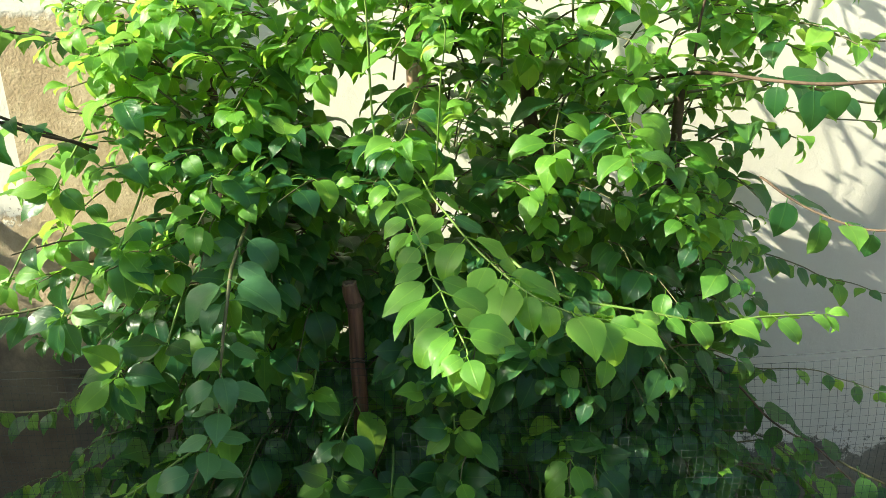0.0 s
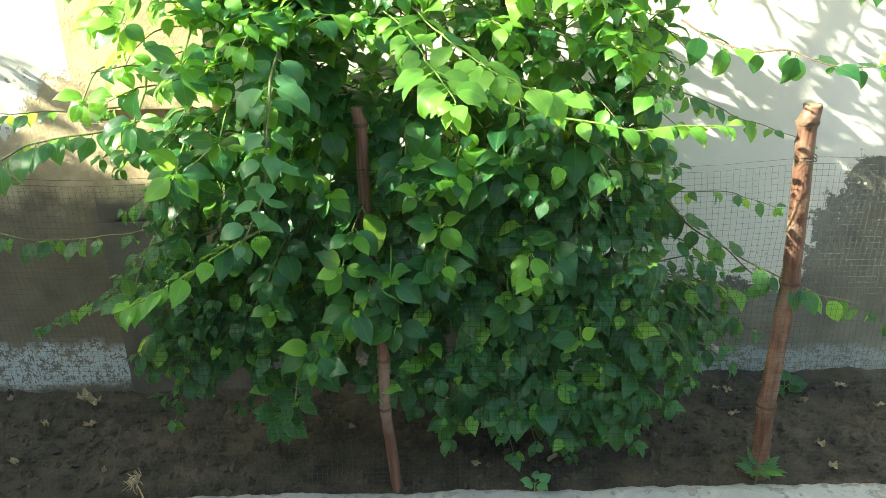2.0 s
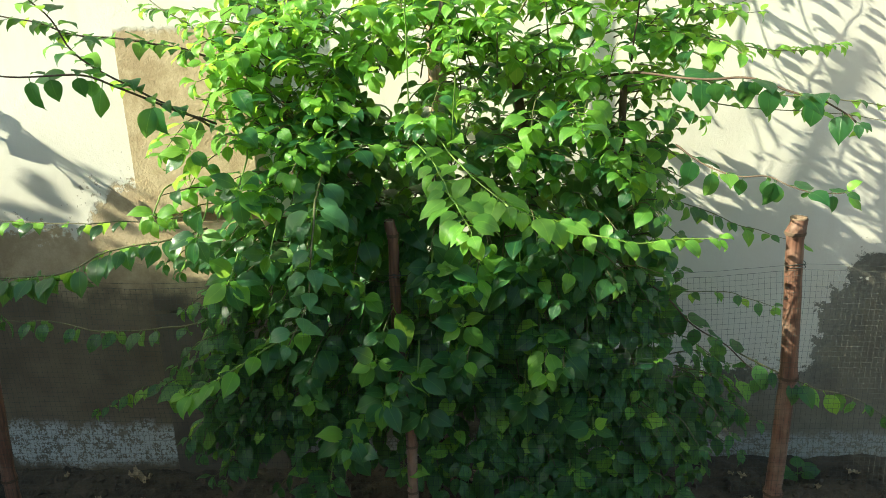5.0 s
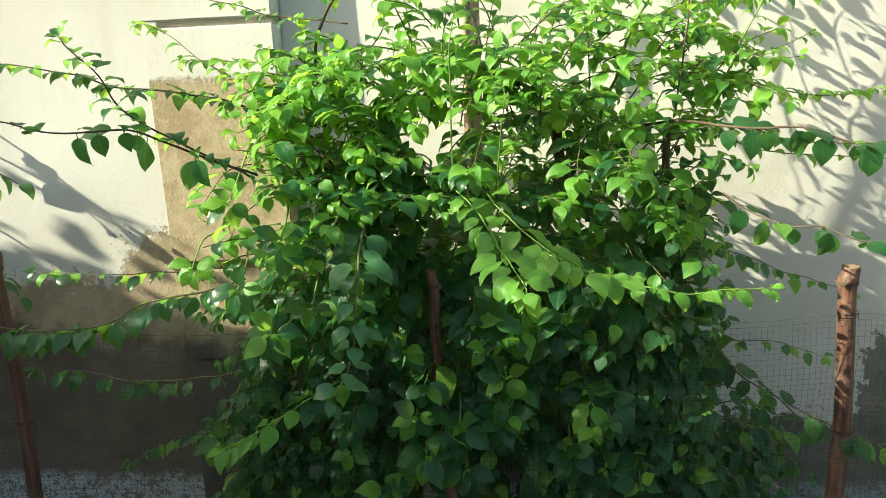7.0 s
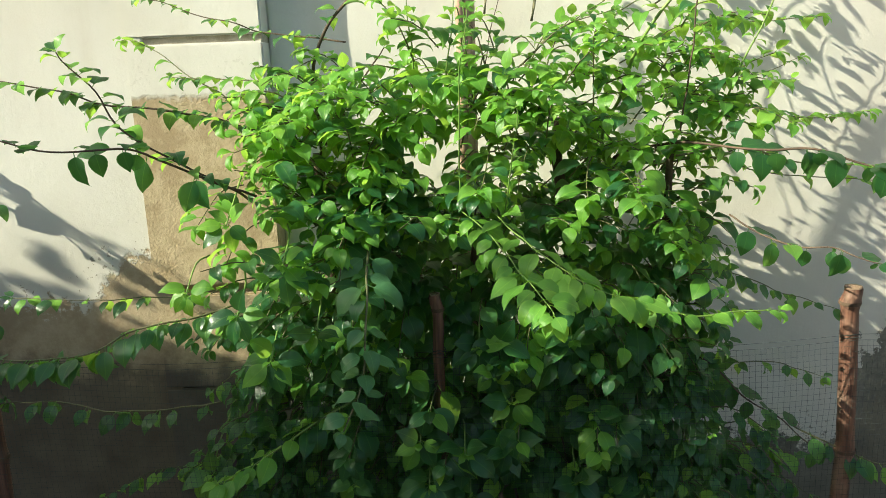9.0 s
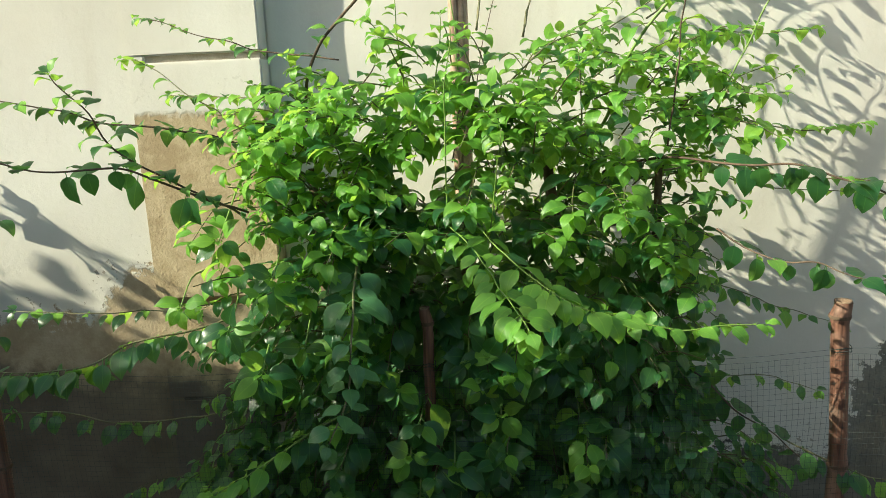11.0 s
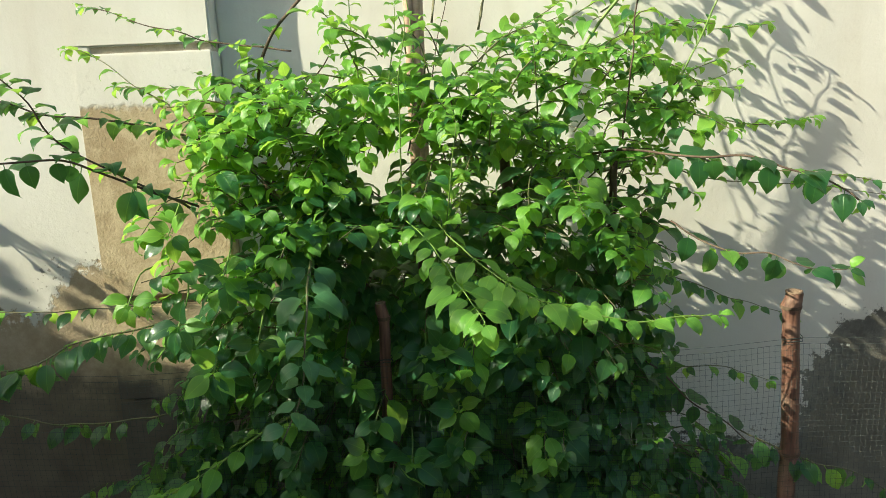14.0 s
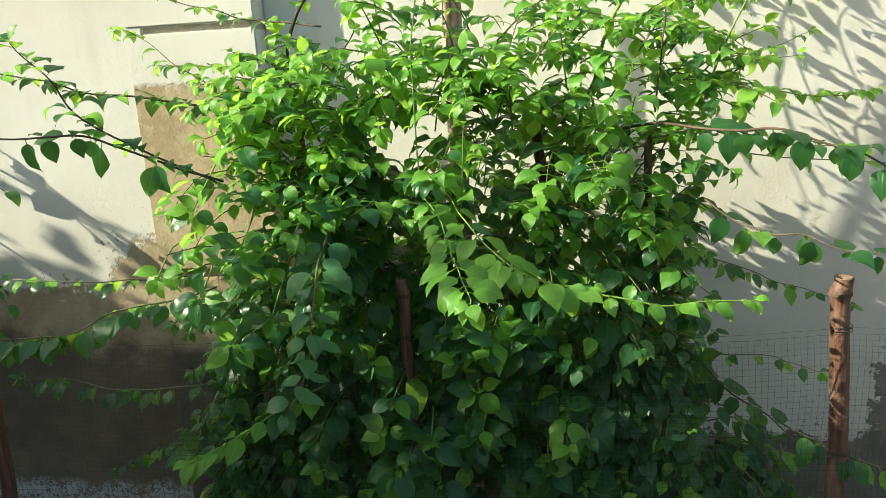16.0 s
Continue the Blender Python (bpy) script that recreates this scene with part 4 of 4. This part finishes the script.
# whorled shoots on the front of the bush
ROSETTES = [((0.039, 1.340, 0.543), 0.25), ((0.052, 1.340, 0.455), 0.25), ((0.208, 1.345, 0.518), 0.25), ((-0.096, 1.345, 0.454), 0.25), ((-0.120, 1.420, 0.353), 0.25), ((0.182, 1.340, 0.677), 0.25),
            ((0.022, 1.345, 0.682), 0.3), ((0.410, 1.420, 0.487), 0.25), ((0.486, 1.420, 0.399), 0.25), ((0.399, 1.420, 0.343), 0.25), ((0.257, 1.420, 0.426), 0.25), ((0.597, 1.440, 0.348), 0.25),
            ((0.325, 1.420, 0.565), 0.25), ((0.071, 1.420, 0.244), 0.25), ((-0.097, 1.420, 0.206), 0.25), ((0.442, 1.420, 0.240), 0.25), ((0.531, 1.420, 0.279), 0.25), ((0.338, 1.420, 0.174), 0.25),
            ((-0.181, 1.270, 0.921), 0.35), ((-0.269, 1.270, 0.832), 0.35), ((-0.219, 1.280, 0.742), 0.35), ((-0.388, 1.360, 0.852), 0.35), ((-0.046, 1.260, 0.868), 0.35),
            ((-0.126, 1.240, 0.805), 0.35), ((-0.300, 1.360, 0.978), 0.35)]


def rosette(q, size, young, back=0.16):
    """A shoot that ends in a whorl of leaves round a pale bud."""
    q = Vector(q)
    path = spline([q + Vector((rng.uniform(-0.03, 0.03), back, rng.uniform(0.02, 0.09))), q + Vector((0, back * 0.45, 0.04)), q], 6)
    v, f = tube(path, lambda s: 0.0022 - 0.0008 * s, 5)
    ob = part("branch", mesh_of("branch", v, f, SHOOT), bush)
    turn = rng.uniform(0, 6.3)
    for i in range(rng.randint(6, 8)):
        a = turn + i * 2.4
        out = Vector((math.cos(a), -0.25, math.sin(a) - 0.25))
        leaf_at(q + Vector((0, 0.012 * (i % 3), 0)), out + FRONT * rng.uniform(0.0, 0.5) + DOWN * rng.uniform(0.0, 0.3), FRONT * 0.75 + UP * rng.uniform(0.45, 1.0) + jitter(0.3),
                size * rng.uniform(0.75, 1.1), rng.random() < young, ob)
    for i in range(3):
        leaf_at(q + FRONT * 0.004, FRONT * 0.7 + jitter(0.7) + UP * 0.3, UP + jitter(0.4), size * 0.32, True, ob)


for q, yng in ROSETTES:
    rosette(q, rng.uniform(0.048, 0.060), yng)
for k in range(96):
    x, z = rng.uniform(-0.40, 0.68), rng.uniform(0.07, 0.76)
    floor = 0.24 - 0.5 * (x + 0.16) if x < -0.16 else 0.16 if x < -0.02 else 0.30 if x < 0.14 else 0.06 if x < 0.62 else 0.2
    if z < floor + rng.uniform(-0.04, 0.06) or abs(x - 0.09) < 0.03:
        continue
    lean = 0.06 * abs(x - 0.15) / 0.5
    rosette((x, (1.335 if z > 0.72 or (z > 0.28 and k % 5 < 2) else 1.425) + lean + rng.uniform(0.0, 0.04), z), rng.uniform(0.050, 0.068), 0.30 if rng.random() < 0.25 else 0.06, 0.12)

# the mass of the crown: centre, radii, number of shoots, their reach
CROWN = [((0.20, 1.68, 0.58), (0.42, 0.12, 0.42), 230, 0.12), ((0.16, 1.78, 0.66), (0.40, 0.03, 0.32), 130, 0.11), ((0.20, 1.66, 0.50), (0.08, 0.03, 0.10), 18, 0.10), ((0.48, 1.56, 0.28), (0.22, 0.12, 0.25), 120, 0.11), ((-0.13, 1.56, 0.42), (0.22, 0.12, 0.22), 95, 0.11),
         ((-0.15, 1.50, 0.66), (0.19, 0.10, 0.20), 80, 0.12), ((-0.10, 1.46, 0.86), (0.18, 0.12, 0.13), 52, 0.13), ((0.44, 1.50, 0.74), (0.17, 0.12, 0.22), 76, 0.12),
         ((0.18, 1.47, 0.60), (0.24, 0.06, 0.24), 76, 0.10), ((0.46, 1.48, 0.48), (0.18, 0.06, 0.18), 48, 0.10), ((0.26, 1.46, 0.26), (0.20, 0.05, 0.18), 44, 0.10),
         ((0.14, 1.50, 0.90), (0.24, 0.12, 0.14), 80, 0.13), ((-0.03, 1.52, 1.08), (0.20, 0.12, 0.15), 80, 0.13), ((0.42, 1.53, 0.98), (0.20, 0.13, 0.16), 42, 0.13),
         ((0.22, 1.54, 1.12), (0.28, 0.14, 0.09), 54, 0.14), ((0.18, 1.58, 1.23), (0.34, 0.12, 0.07), 52, 0.13), ((0.54, 1.60, 1.12), (0.20, 0.10, 0.11), 30, 0.13),
         ((0.32, 1.76, 1.00), (0.20, 0.05, 0.14), 50, 0.10), ((-0.16, 1.58, 1.16), (0.14, 0.10, 0.10), 30, 0.12), ((-0.02, 1.50, 1.05), (0.07, 0.08, 0.11), 24, 0.12), ((0.58, 1.66, 1.27), (0.20, 0.06, 0.07), 14, 0.12), ((0.70, 1.62, 0.32), (0.10, 0.08, 0.12), 28, 0.11), ((-0.28, 1.56, 0.36), (0.12, 0.10, 0.19), 48, 0.11),
         ((0.56, 1.60, 0.90), (0.09, 0.08, 0.16), 30, 0.11), ((-0.19, 1.54, 0.96), (0.08, 0.10, 0.10), 14, 0.12)]
# openings in the crown through which the wall shows: x, z, half width, half height
GAPS = [(0.080, 1.065, 0.046, 0.045), (0.195, 1.07, 0.022, 0.045), (-0.275, 0.93, 0.045, 0.10), (-0.36, 1.02, 0.07, 0.10), (-0.03, 0.93, 0.02, 0.02), (0.30, 1.01, 0.02, 0.03),
        (0.08, 0.09, 0.13, 0.10), (-0.30, 0.08, 0.16, 0.09)]


def in_gap(q):
    return any(((q.x - x) / a) ** 2 + ((q.z - z) / b) ** 2 < 1 for x, z, a, b in GAPS)


for centre, radii, count, span in CROWN:
    for _ in range(count):
        d = Vector((rng.gauss(0, 1), rng.gauss(0, 1) - 0.35, rng.gauss(0, 1))).normalized()
        q = Vector(centre) + Vector((d.x * radii[0], d.y * radii[1], d.z * radii[2])) * rng.uniform(0.45, 1.0)
        if q.z < 0.66:
            q.y = max(q.y, 1.45)
        if abs(q.x - 0.09) < 0.06 and q.z < 0.87:
            q.y = max(q.y, 1.47)
        q.z = max(q.z, 0.05)
        if q.y < 1.62 and noise.noise(q * 8.5) < -0.26:
            continue
        q.y = min(q.y, 1.81)
        out = (Vector((q.x - 0.2, q.y - 1.75, 0)).normalized() + Vector((0, -0.35, 0))).normalized()
        high = q.z + rng.gauss(0, 0.05) > 0.84
        rise = rng.uniform(-0.05, 0.65) if high else rng.uniform(-0.6, 0.25)
        way = (out * 0.9 + Vector((0, 0, rise)) + jitter(0.55)).normalized()
        reach = q + way * span * rng.uniform(0.65, 1.25)
        if reach.z < 0.68:
            reach.y = max(reach.y, 1.425)
        if abs(reach.x - 0.09) < 0.06 and reach.z < 0.87:
            reach.y = max(reach.y, 1.445)
        reach.z = max(reach.z, 0.05)
        reach.y = min(reach.y, 1.83)
        if in_gap(q) or in_gap(reach):
            continue
        path = spline([q, q.lerp(reach, 0.5) + Vector((0, 0, 0.012)), reach + Vector((0, 0, -0.010 if high else -0.02))], 5)
        twigs.append(tube(path, lambda s: 0.0020 - 0.001 * s, 3, False))
        # yellow-green share rises with height, painting sun on the crown besides young growth
        sunlit_share = 0.85 if q.z > 1.14 else 0.65 if q.z > 1.0 else 0.22 if q.z > 0.82 else 0.05
        size = rng.uniform(0.046, 0.068) if q.z > 1.0 else rng.uniform(0.050, 0.068)
        length = (reach - q).length
        dress(path, 2 * max(2, round(length / (size * 0.68))), size, sunlit_share, None, 0.15, out, 0.4, rng.random() < 0.8, False, 0.75)

for key, mat in (("old", LEAF), ("new", YOUNG_LIT)):
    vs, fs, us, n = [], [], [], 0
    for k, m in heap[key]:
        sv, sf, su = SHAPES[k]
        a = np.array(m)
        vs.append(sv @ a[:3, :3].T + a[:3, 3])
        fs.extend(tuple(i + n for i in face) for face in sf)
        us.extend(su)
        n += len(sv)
    part("foliage", mesh_of("foliage", np.concatenate(vs), fs, mat, True, us), bush, "mass of pointed green leaves" if key == "old" else "mass of fresh and sun-toned yellow-green leaves", "stuff")
v, f = join(twigs)
part("twig_mass", mesh_of("twig_mass", v, f, TWIG), bush, "thin green and brown twigs", "stuff")


# unseen creeper, added along the shading wall's edge to break the line of its shade
def creeper():
    top = thing("creeper", (-3.1, 0.9, 1.9), "leafy creeper added out of view to break up the wall's shade", "creeper")
    v, f = tube(spline([(-3.1, 1.7, 1.90), (-3.1, 1.1, 2.02), (-3.1, 0.6, 2.40), (-3.1, 0.1, 3.17), (-3.1, -0.6, 3.16)], 24), lambda s: 0.012, 6)
    part("vine", mesh_of("vine", v, f, BARK), top)
    vs, fs, us, n = [], [], [], 0
    for i in range(len(SHADE) - 1):
        (ya, za), (yb, zb) = SHADE[i], SHADE[i + 1]
        if ya < -2:
            ya, za = -1.0, 3.05
        for _ in range(int(46 * math.hypot(yb - ya, zb - za))):
            u = rng.random()
            y, z = ya + (yb - ya) * u, za + (zb - za) * u + abs(rng.gauss(0, 0.05)) + (0.20 * rng.random() if y_far(ya) else 0)
            for _ in range(3):
                q = Vector((-3.1 + rng.gauss(0, 0.10), y + rng.gauss(0, 0.05), z + rng.gauss(0, 0.04)))
                k = rng.randrange(12)
                sv, sf, su = SHAPES[k]
                a = np.array(leaf_pose(q, jitter(1) + DOWN * 0.3, jitter(1) + UP, rng.uniform(0.05, 0.085)))
                vs.append(sv @ a[:3, :3].T + a[:3, 3])
                fs.extend(tuple(j + n for j in face) for face in sf)
                us.extend(su)
                n += len(sv)
    part("crown", mesh_of("crown", np.concatenate(vs), fs, LEAF, True, us), top, "loose green leaves", "stuff")


def y_far(y):
    return y > 0.85


creeper()


def shadow_climber():
    """A thin climber added on the pier, past the view's edge, to cast shadow streaks."""
    top = thing("climber", (-1.40, 1.85, -0.05), "thin leafy climber added out of view on the limewashed pier to cast shadow streaks", "climber")
    spine = spline([(-1.40, 1.85, -0.06), (-1.36, 1.865, 0.6), (-1.34, 1.868, 0.98), (-1.32, 1.868, 1.36)], 24)
    v, f = tube(spine, lambda s: 0.0035 - 0.0027 * s, 6)
    part("stem", mesh_of("stem", v, f, BARK), top)
    vs, fs, us, n, rods = [], [], [], 0, []
    for k in range(7):
        a = spine[10 + 2 * k]
        b = a + Vector((rng.uniform(0.20, 0.36), rng.uniform(-0.17, -0.09), rng.uniform(-0.26, -0.08)))
        b.x = min(b.x, -0.94)
        path = spline([a, a.lerp(b, 0.5) + Vector((0, 0, 0.03)), b], 6)
        rods.append(tube(path, lambda s: 0.003 - 0.0015 * s, 4))
        for i in range(5):
            q = path[3 + i % 4]
            way = Vector((rng.uniform(0.3, 1.0), rng.uniform(-0.5, 0.3), rng.uniform(-1.0, -0.1)))
            sv, sf, su = SHAPES[rng.randrange(12)]
            m = np.array(leaf_pose(q, way, UP + jitter(0.6), rng.uniform(0.045, 0.07)))
            vs.append(sv @ m[:3, :3].T + m[:3, 3])
            fs.extend(tuple(j + n for j in face) for face in sf)
            us.extend(su)
            n += len(sv)
    v, f = join(rods)
    part("twig", mesh_of("twig", v, f, TWIG), top)
    part("crown", mesh_of("crown", np.concatenate(vs), fs, LEAF, True, us), top, "loose green leaves", "stuff")


shadow_climber()


# ---- litter in front of the kerb and on the bed ----
def stalk(q, way, length, r, curl):
    side = way.cross(UP)
    side = side.normalized() if side.length > 0.01 else Vector((1, 0, 0))
    pts = [q, q + way * length * 0.35 + side * curl * length * 0.5 + UP * 0.01, q + way * length * 0.7 + side * curl * length * 0.4, q + way * length + jitter(0.02) * 0.5]
    return tube(spline(pts, 7), lambda s: r * (1 - 0.5 * s), 4)


def straw_pile():
    stems = []
    for _ in range(950):
        x = rng.gauss(-0.075, 0.118)
        y = rng.uniform(1.13, 1.28)
        hump = 0.075 * math.exp(-((x + 0.13) / 0.18) ** 2 - ((y - 1.22) / 0.08) ** 2)
        a = rng.choice((rng.gauss(0.0, 0.45), rng.gauss(3.1, 0.45), rng.uniform(0, 6.3)))
        way = Vector((math.cos(a), math.sin(a) * 0.6, rng.uniform(-0.25, 0.35))).normalized()
        length = rng.uniform(0.05, 0.20)
        q = Vector((x, y, ground_z(x, y) + 0.006 + hump * rng.uniform(0.1, 1.0))) - way * length * 0.5
        end = q + way * length
        if end.y > kerb_y(end.x) - 0.01 or q.y > kerb_y(q.x) - 0.01:
            continue
        q.z = max(q.z, ground_z(q.x, q.y) + 0.004)
        way.z = max(way.z, -0.05)
        stems.append(stalk(q, way, length, 0.0008 + 0.0018 * rng.random() ** 2, rng.uniform(-1.1, 1.1)))
    v, f = join(stems)
    tagged(new("straw_pile", mesh_of("straw_pile", v, f, STRAW)), "loose pile of dry yellow straw stalks against the kerb", "straw", kind="stuff")


straw_pile()


def loose_straw():
    stems = []
    for _ in range(110):
        x, y = rng.uniform(-0.9, 1.3), rng.uniform(0.95, 1.27)
        if y > kerb_y(x) - 0.04 or rng.random() < 0.3 * (x > 0.5):
            continue
        a = rng.uniform(0, 6.3)
        length = rng.uniform(0.02, 0.11)
        way = Vector((math.cos(a), 0.5 * math.sin(a), 0)).normalized()
        stems.append(stalk(Vector((x, y, ground_z(x, y) + 0.004)), way, length, rng.uniform(0.0008, 0.0016), rng.uniform(-0.4, 0.4)))
    v, f = join(stems)
    tagged(new("loose_straw", mesh_of("loose_straw", v, f, STRAW)), "scattered dry straw stalks on the dirt", "straw", kind="stuff")


loose_straw()


def dry_stem():
    top = thing("dry_weed", (-0.365, 1.275, -0.140), "dry forked weed stem with a withered head leaning on the kerb", "dry weed")
    for k, pts in enumerate(([(-0.365, 1.265, -0.130), (-0.383, 1.280, -0.035), (-0.390, 1.296, 0.008), (-0.420, 1.345, 0.020), (-0.445, 1.378, 0.032)], [(-0.385, 1.275, -0.020), (-0.319, 1.255, -0.045), (-0.236, 1.235, -0.080), (-0.162, 1.225, -0.105)],
                            [(-0.385, 1.285, 0.000), (-0.342, 1.267, -0.060), (-0.328, 1.257, -0.130)], [(-0.388, 1.280, -0.010), (-0.415, 1.257, -0.070), (-0.425, 1.245, -0.135)])):
        v, f = tube(spline(pts, 12), lambda s: 0.0028 - 0.0012 * s, 6)
        part("stalk", mesh_of("stalk", v, f, STRAW), top)
    bits = []
    for _ in range(26):
        d = jitter(1).normalized()
        bits.append(stalk(Vector((-0.445, 1.378, 0.032)), (d + Vector((-0.5, 0.3, 0.1))).normalized(), rng.uniform(0.015, 0.032), 0.0016, 0.5))
    v, f = join(bits)
    part("seed_head", mesh_of("seed_head", v, f, DRY), top, "withered brown seed head")


dry_stem()


def crumpled(name, place, sx, sy, mat, label, category, lift=0.02, turn=0.0, seed=0):
    """A scrap of sheet, creased and bent, lying on the ground."""
    n = 9
    verts = []
    for j in range(n + 1):
        for i in range(n + 1):
            u, w = i / n - 0.5, j / n - 0.5
            z = lift * (0.5 + noise.noise(Vector((u * 3.1, w * 3.1, seed))) + 0.4 * abs(noise.noise(Vector((u * 7, w * 7, seed + 3)))))
            edge = 1 + 0.25 * noise.noise(Vector((u * 5, w * 5, seed + 9)))
            verts.append((u * sx * edge, w * sy * edge, max(z, 0.0)))
    faces = [(j * (n + 1) + i, j * (n + 1) + i + 1, (j + 1) * (n + 1) + i + 1, (j + 1) * (n + 1) + i) for j in range(n) for i in range(n)]
    ob = new(name, mesh_of(name, verts, faces, mat, False))
    mod = ob.modifiers.new("sheet", "SOLIDIFY")
    mod.thickness = 0.0006
    ob.matrix_basis = Matrix.Translation(place) @ pose(0, 0, 0, 0, 0, turn)
    return tagged(ob, label, category)


stick = thing("dry_stick", (-0.52, 1.215, -0.13), "flat grey-brown dry stick lying beside the straw", "stick")
v, f = tube(spline([(-0.62, 1.215, -0.131), (-0.50, 1.222, -0.122), (-0.36, 1.225, -0.118)], 14), lambda s: 0.007 - 0.002 * s, 7)
part("shaft", mesh_of("shaft", v, f, BARK), stick)
crumpled("dry_leaf", (0.16, 1.20, -0.122), 0.11, 0.05, BARK, "dark crumpled dead leaf at the edge of the straw", "leaf", 0.03, 25, 8)
crumpled("plastic_scrap", (-0.215, 1.225, -0.085), 0.085, 0.045, PAPER, "crumpled pale blue-white plastic scrap on the straw", "litter", 0.03, 10, 1)
crumpled("plastic_scrap", (-0.265, 1.215, -0.088), 0.05, 0.02, PAPER, "small pale plastic strip on the straw", "litter", 0.015, -15, 5)
crumpled("packet_scrap", (0.205, 1.27, -0.122), 0.055, 0.025, BLUE, "torn blue and white packet on the dirt", "litter", 0.015, 5, 2)
crumpled("plastic_scrap", (1.14, 1.29, -0.108), 0.05, 0.035, PAPER, "crumpled clear plastic scrap by the kerb", "litter", 0.02, 30, 3)
crumpled("packet_scrap", (1.10, 1.215, -0.108), 0.035, 0.022, ORANGE, "faded orange packet scrap on the dirt", "litter", 0.008, -20, 4)
crumpled("dry_leaf", (0.225, 1.17, -0.12), 0.075, 0.04, DRY, "curled dry brown leaf on the dirt", "leaf", 0.025, -30, 6)
crumpled("paper_scrap", (-0.74, 1.80, -0.035), 0.07, 0.03, DRY, "curled pale paper scrap at the wall's foot", "litter", 0.03, -25, 7)
for k in range(24):
    x, y = rng.uniform(-1.2, 1.6), rng.uniform(1.44, 1.88)
    if y > 1.84:
        continue
    crumpled("dry_leaf", (x, y, bed_z(x, y) + 0.001), rng.uniform(0.014, 0.034), rng.uniform(0.008, 0.018), DRY, "small curled dry leaf on dark soil", "leaf", rng.uniform(0.006, 0.014), rng.uniform(0, 360), k + 20)
for x, y, s in ((-0.66, 1.17, 0.042), (0.60, 1.19, 0.006), (0.08, 1.10, 0.007), (0.9, 1.22, 0.006), (0.45, 1.24, 0.005), (1.03, 1.18, 0.007), (0.38, 1.15, 0.005)):
    bm = bmesh.new()
    bmesh.ops.create_icosphere(bm, subdivisions=3, radius=s)
    for q in bm.verts:
        q.co = q.co * (1 + 0.25 * noise.noise(q.co / s * 0.9 + Vector((x * 9, 0, 0)))) * (1 + 0.06 * noise.noise(q.co / s * 4))
        q.co.z *= 0.7
    me = bpy.data.meshes.new("stone")
    bm.to_mesh(me)
    bm.free()
    me.materials.append(STONE)
    me.polygons.foreach_set("use_smooth", [True] * len(me.polygons))
    ob = tagged(new("stone", me), "rough tan stone lying on the dirt" if s > 0.02 else "small pale pebble on the dirt", "stone")
    ob.location = (x, y, ground_z(x, y) + s * 0.35)


def weed(place, leaves, size, width, label, tilt, mat=None):
    top = thing("weed", place, label, "weed", "weeds at the kerb")
    shape = leaf_shape(0.8, 0.2, 0.1, width, 0.35)
    v, f = tube([Vector(place) - Vector((0, 0, 0.02)), Vector(place) + Vector((0, 0, 0.012)), Vector(place) + Vector((0, -0.004, 0.022))], lambda s: 0.0016, 5)
    part("stalk", mesh_of("stalk", v, f, SHOOT), top)
    me = mesh_of("leaf", shape[0], shape[1], mat or YOUNG_LIT, True, shape[2])
    for k in range(leaves):
        a = k * 2.4 + 0.5
        ob = new("leaf", me)
        ob.parent = top
        ob.matrix_basis = leaf_pose(Vector((0, -0.002, 0.02)), Vector((math.cos(a), 0.8 * math.sin(a) - 0.2, tilt)), UP + FRONT * 0.5 + jitter(0.2), size * rng.uniform(0.75, 1.1))


weed((0.403, 1.385, -0.005), 5, 0.030, 0.8, "small round-leaved green seedling at the kerb's back edge", 0.45, PALE)
weed((0.880, 1.405, -0.002), 14, 0.045, 0.34, "low green weed with narrow leaves beside a stake", 0.75, LEAF)
weed((1.10, 1.80, -0.04), 6, 0.050, 0.8, "dark green weed at the foot of the wall", 0.4, LEAF)


def grit(name, count, spread, lift, sizes, mat, label, category):
    """Small uneven crumbs strewn over a surface, joined."""
    bits = []
    for _ in range(count):
        x, y = spread()
        r = sizes[0] + (sizes[1] - sizes[0]) * rng.random() ** 3
        c = Vector((x, y, lift(x, y) + r * 0.3))
        pts = [c + Vector((dx * r * rng.uniform(0.7, 1.4), dy * r * rng.uniform(0.7, 1.4), dz * r * rng.uniform(0.5, 1.0))) for dx, dy, dz in ((1, 0, 0), (0, 1, 0), (-1, 0, 0), (0, -1, 0), (0, 0, 1), (0, 0, -1))]
        bits.append((pts, [(0, 1, 4), (1, 2, 4), (2, 3, 4), (3, 0, 4), (1, 0, 5), (2, 1, 5), (3, 2, 5), (0, 3, 5)]))
    v, f = join(bits)
    tagged(new(name, mesh_of(name, v, f, mat, False)), label, category, kind="stuff")


grit("soil_crumbs", 3600, lambda: (rng.uniform(-1.4, 1.7), rng.uniform(1.40, 1.86)), bed_z, (0.0020, 0.016), SOIL, "loose dark crumbs of garden soil", "soil")
grit("dirt_grit", 3800, lambda: (rng.uniform(-1.1, 1.4), rng.uniform(0.95, 1.285)), ground_z, (0.0010, 0.0085), DIRT, "fine grit strewn over packed dirt", "grit")
grit("pale_grit", 160, lambda: (rng.uniform(-1.1, 1.4), rng.uniform(0.95, 1.285)), ground_z, (0.0012, 0.0040), STONE, "pale grit strewn over packed dirt", "grit")
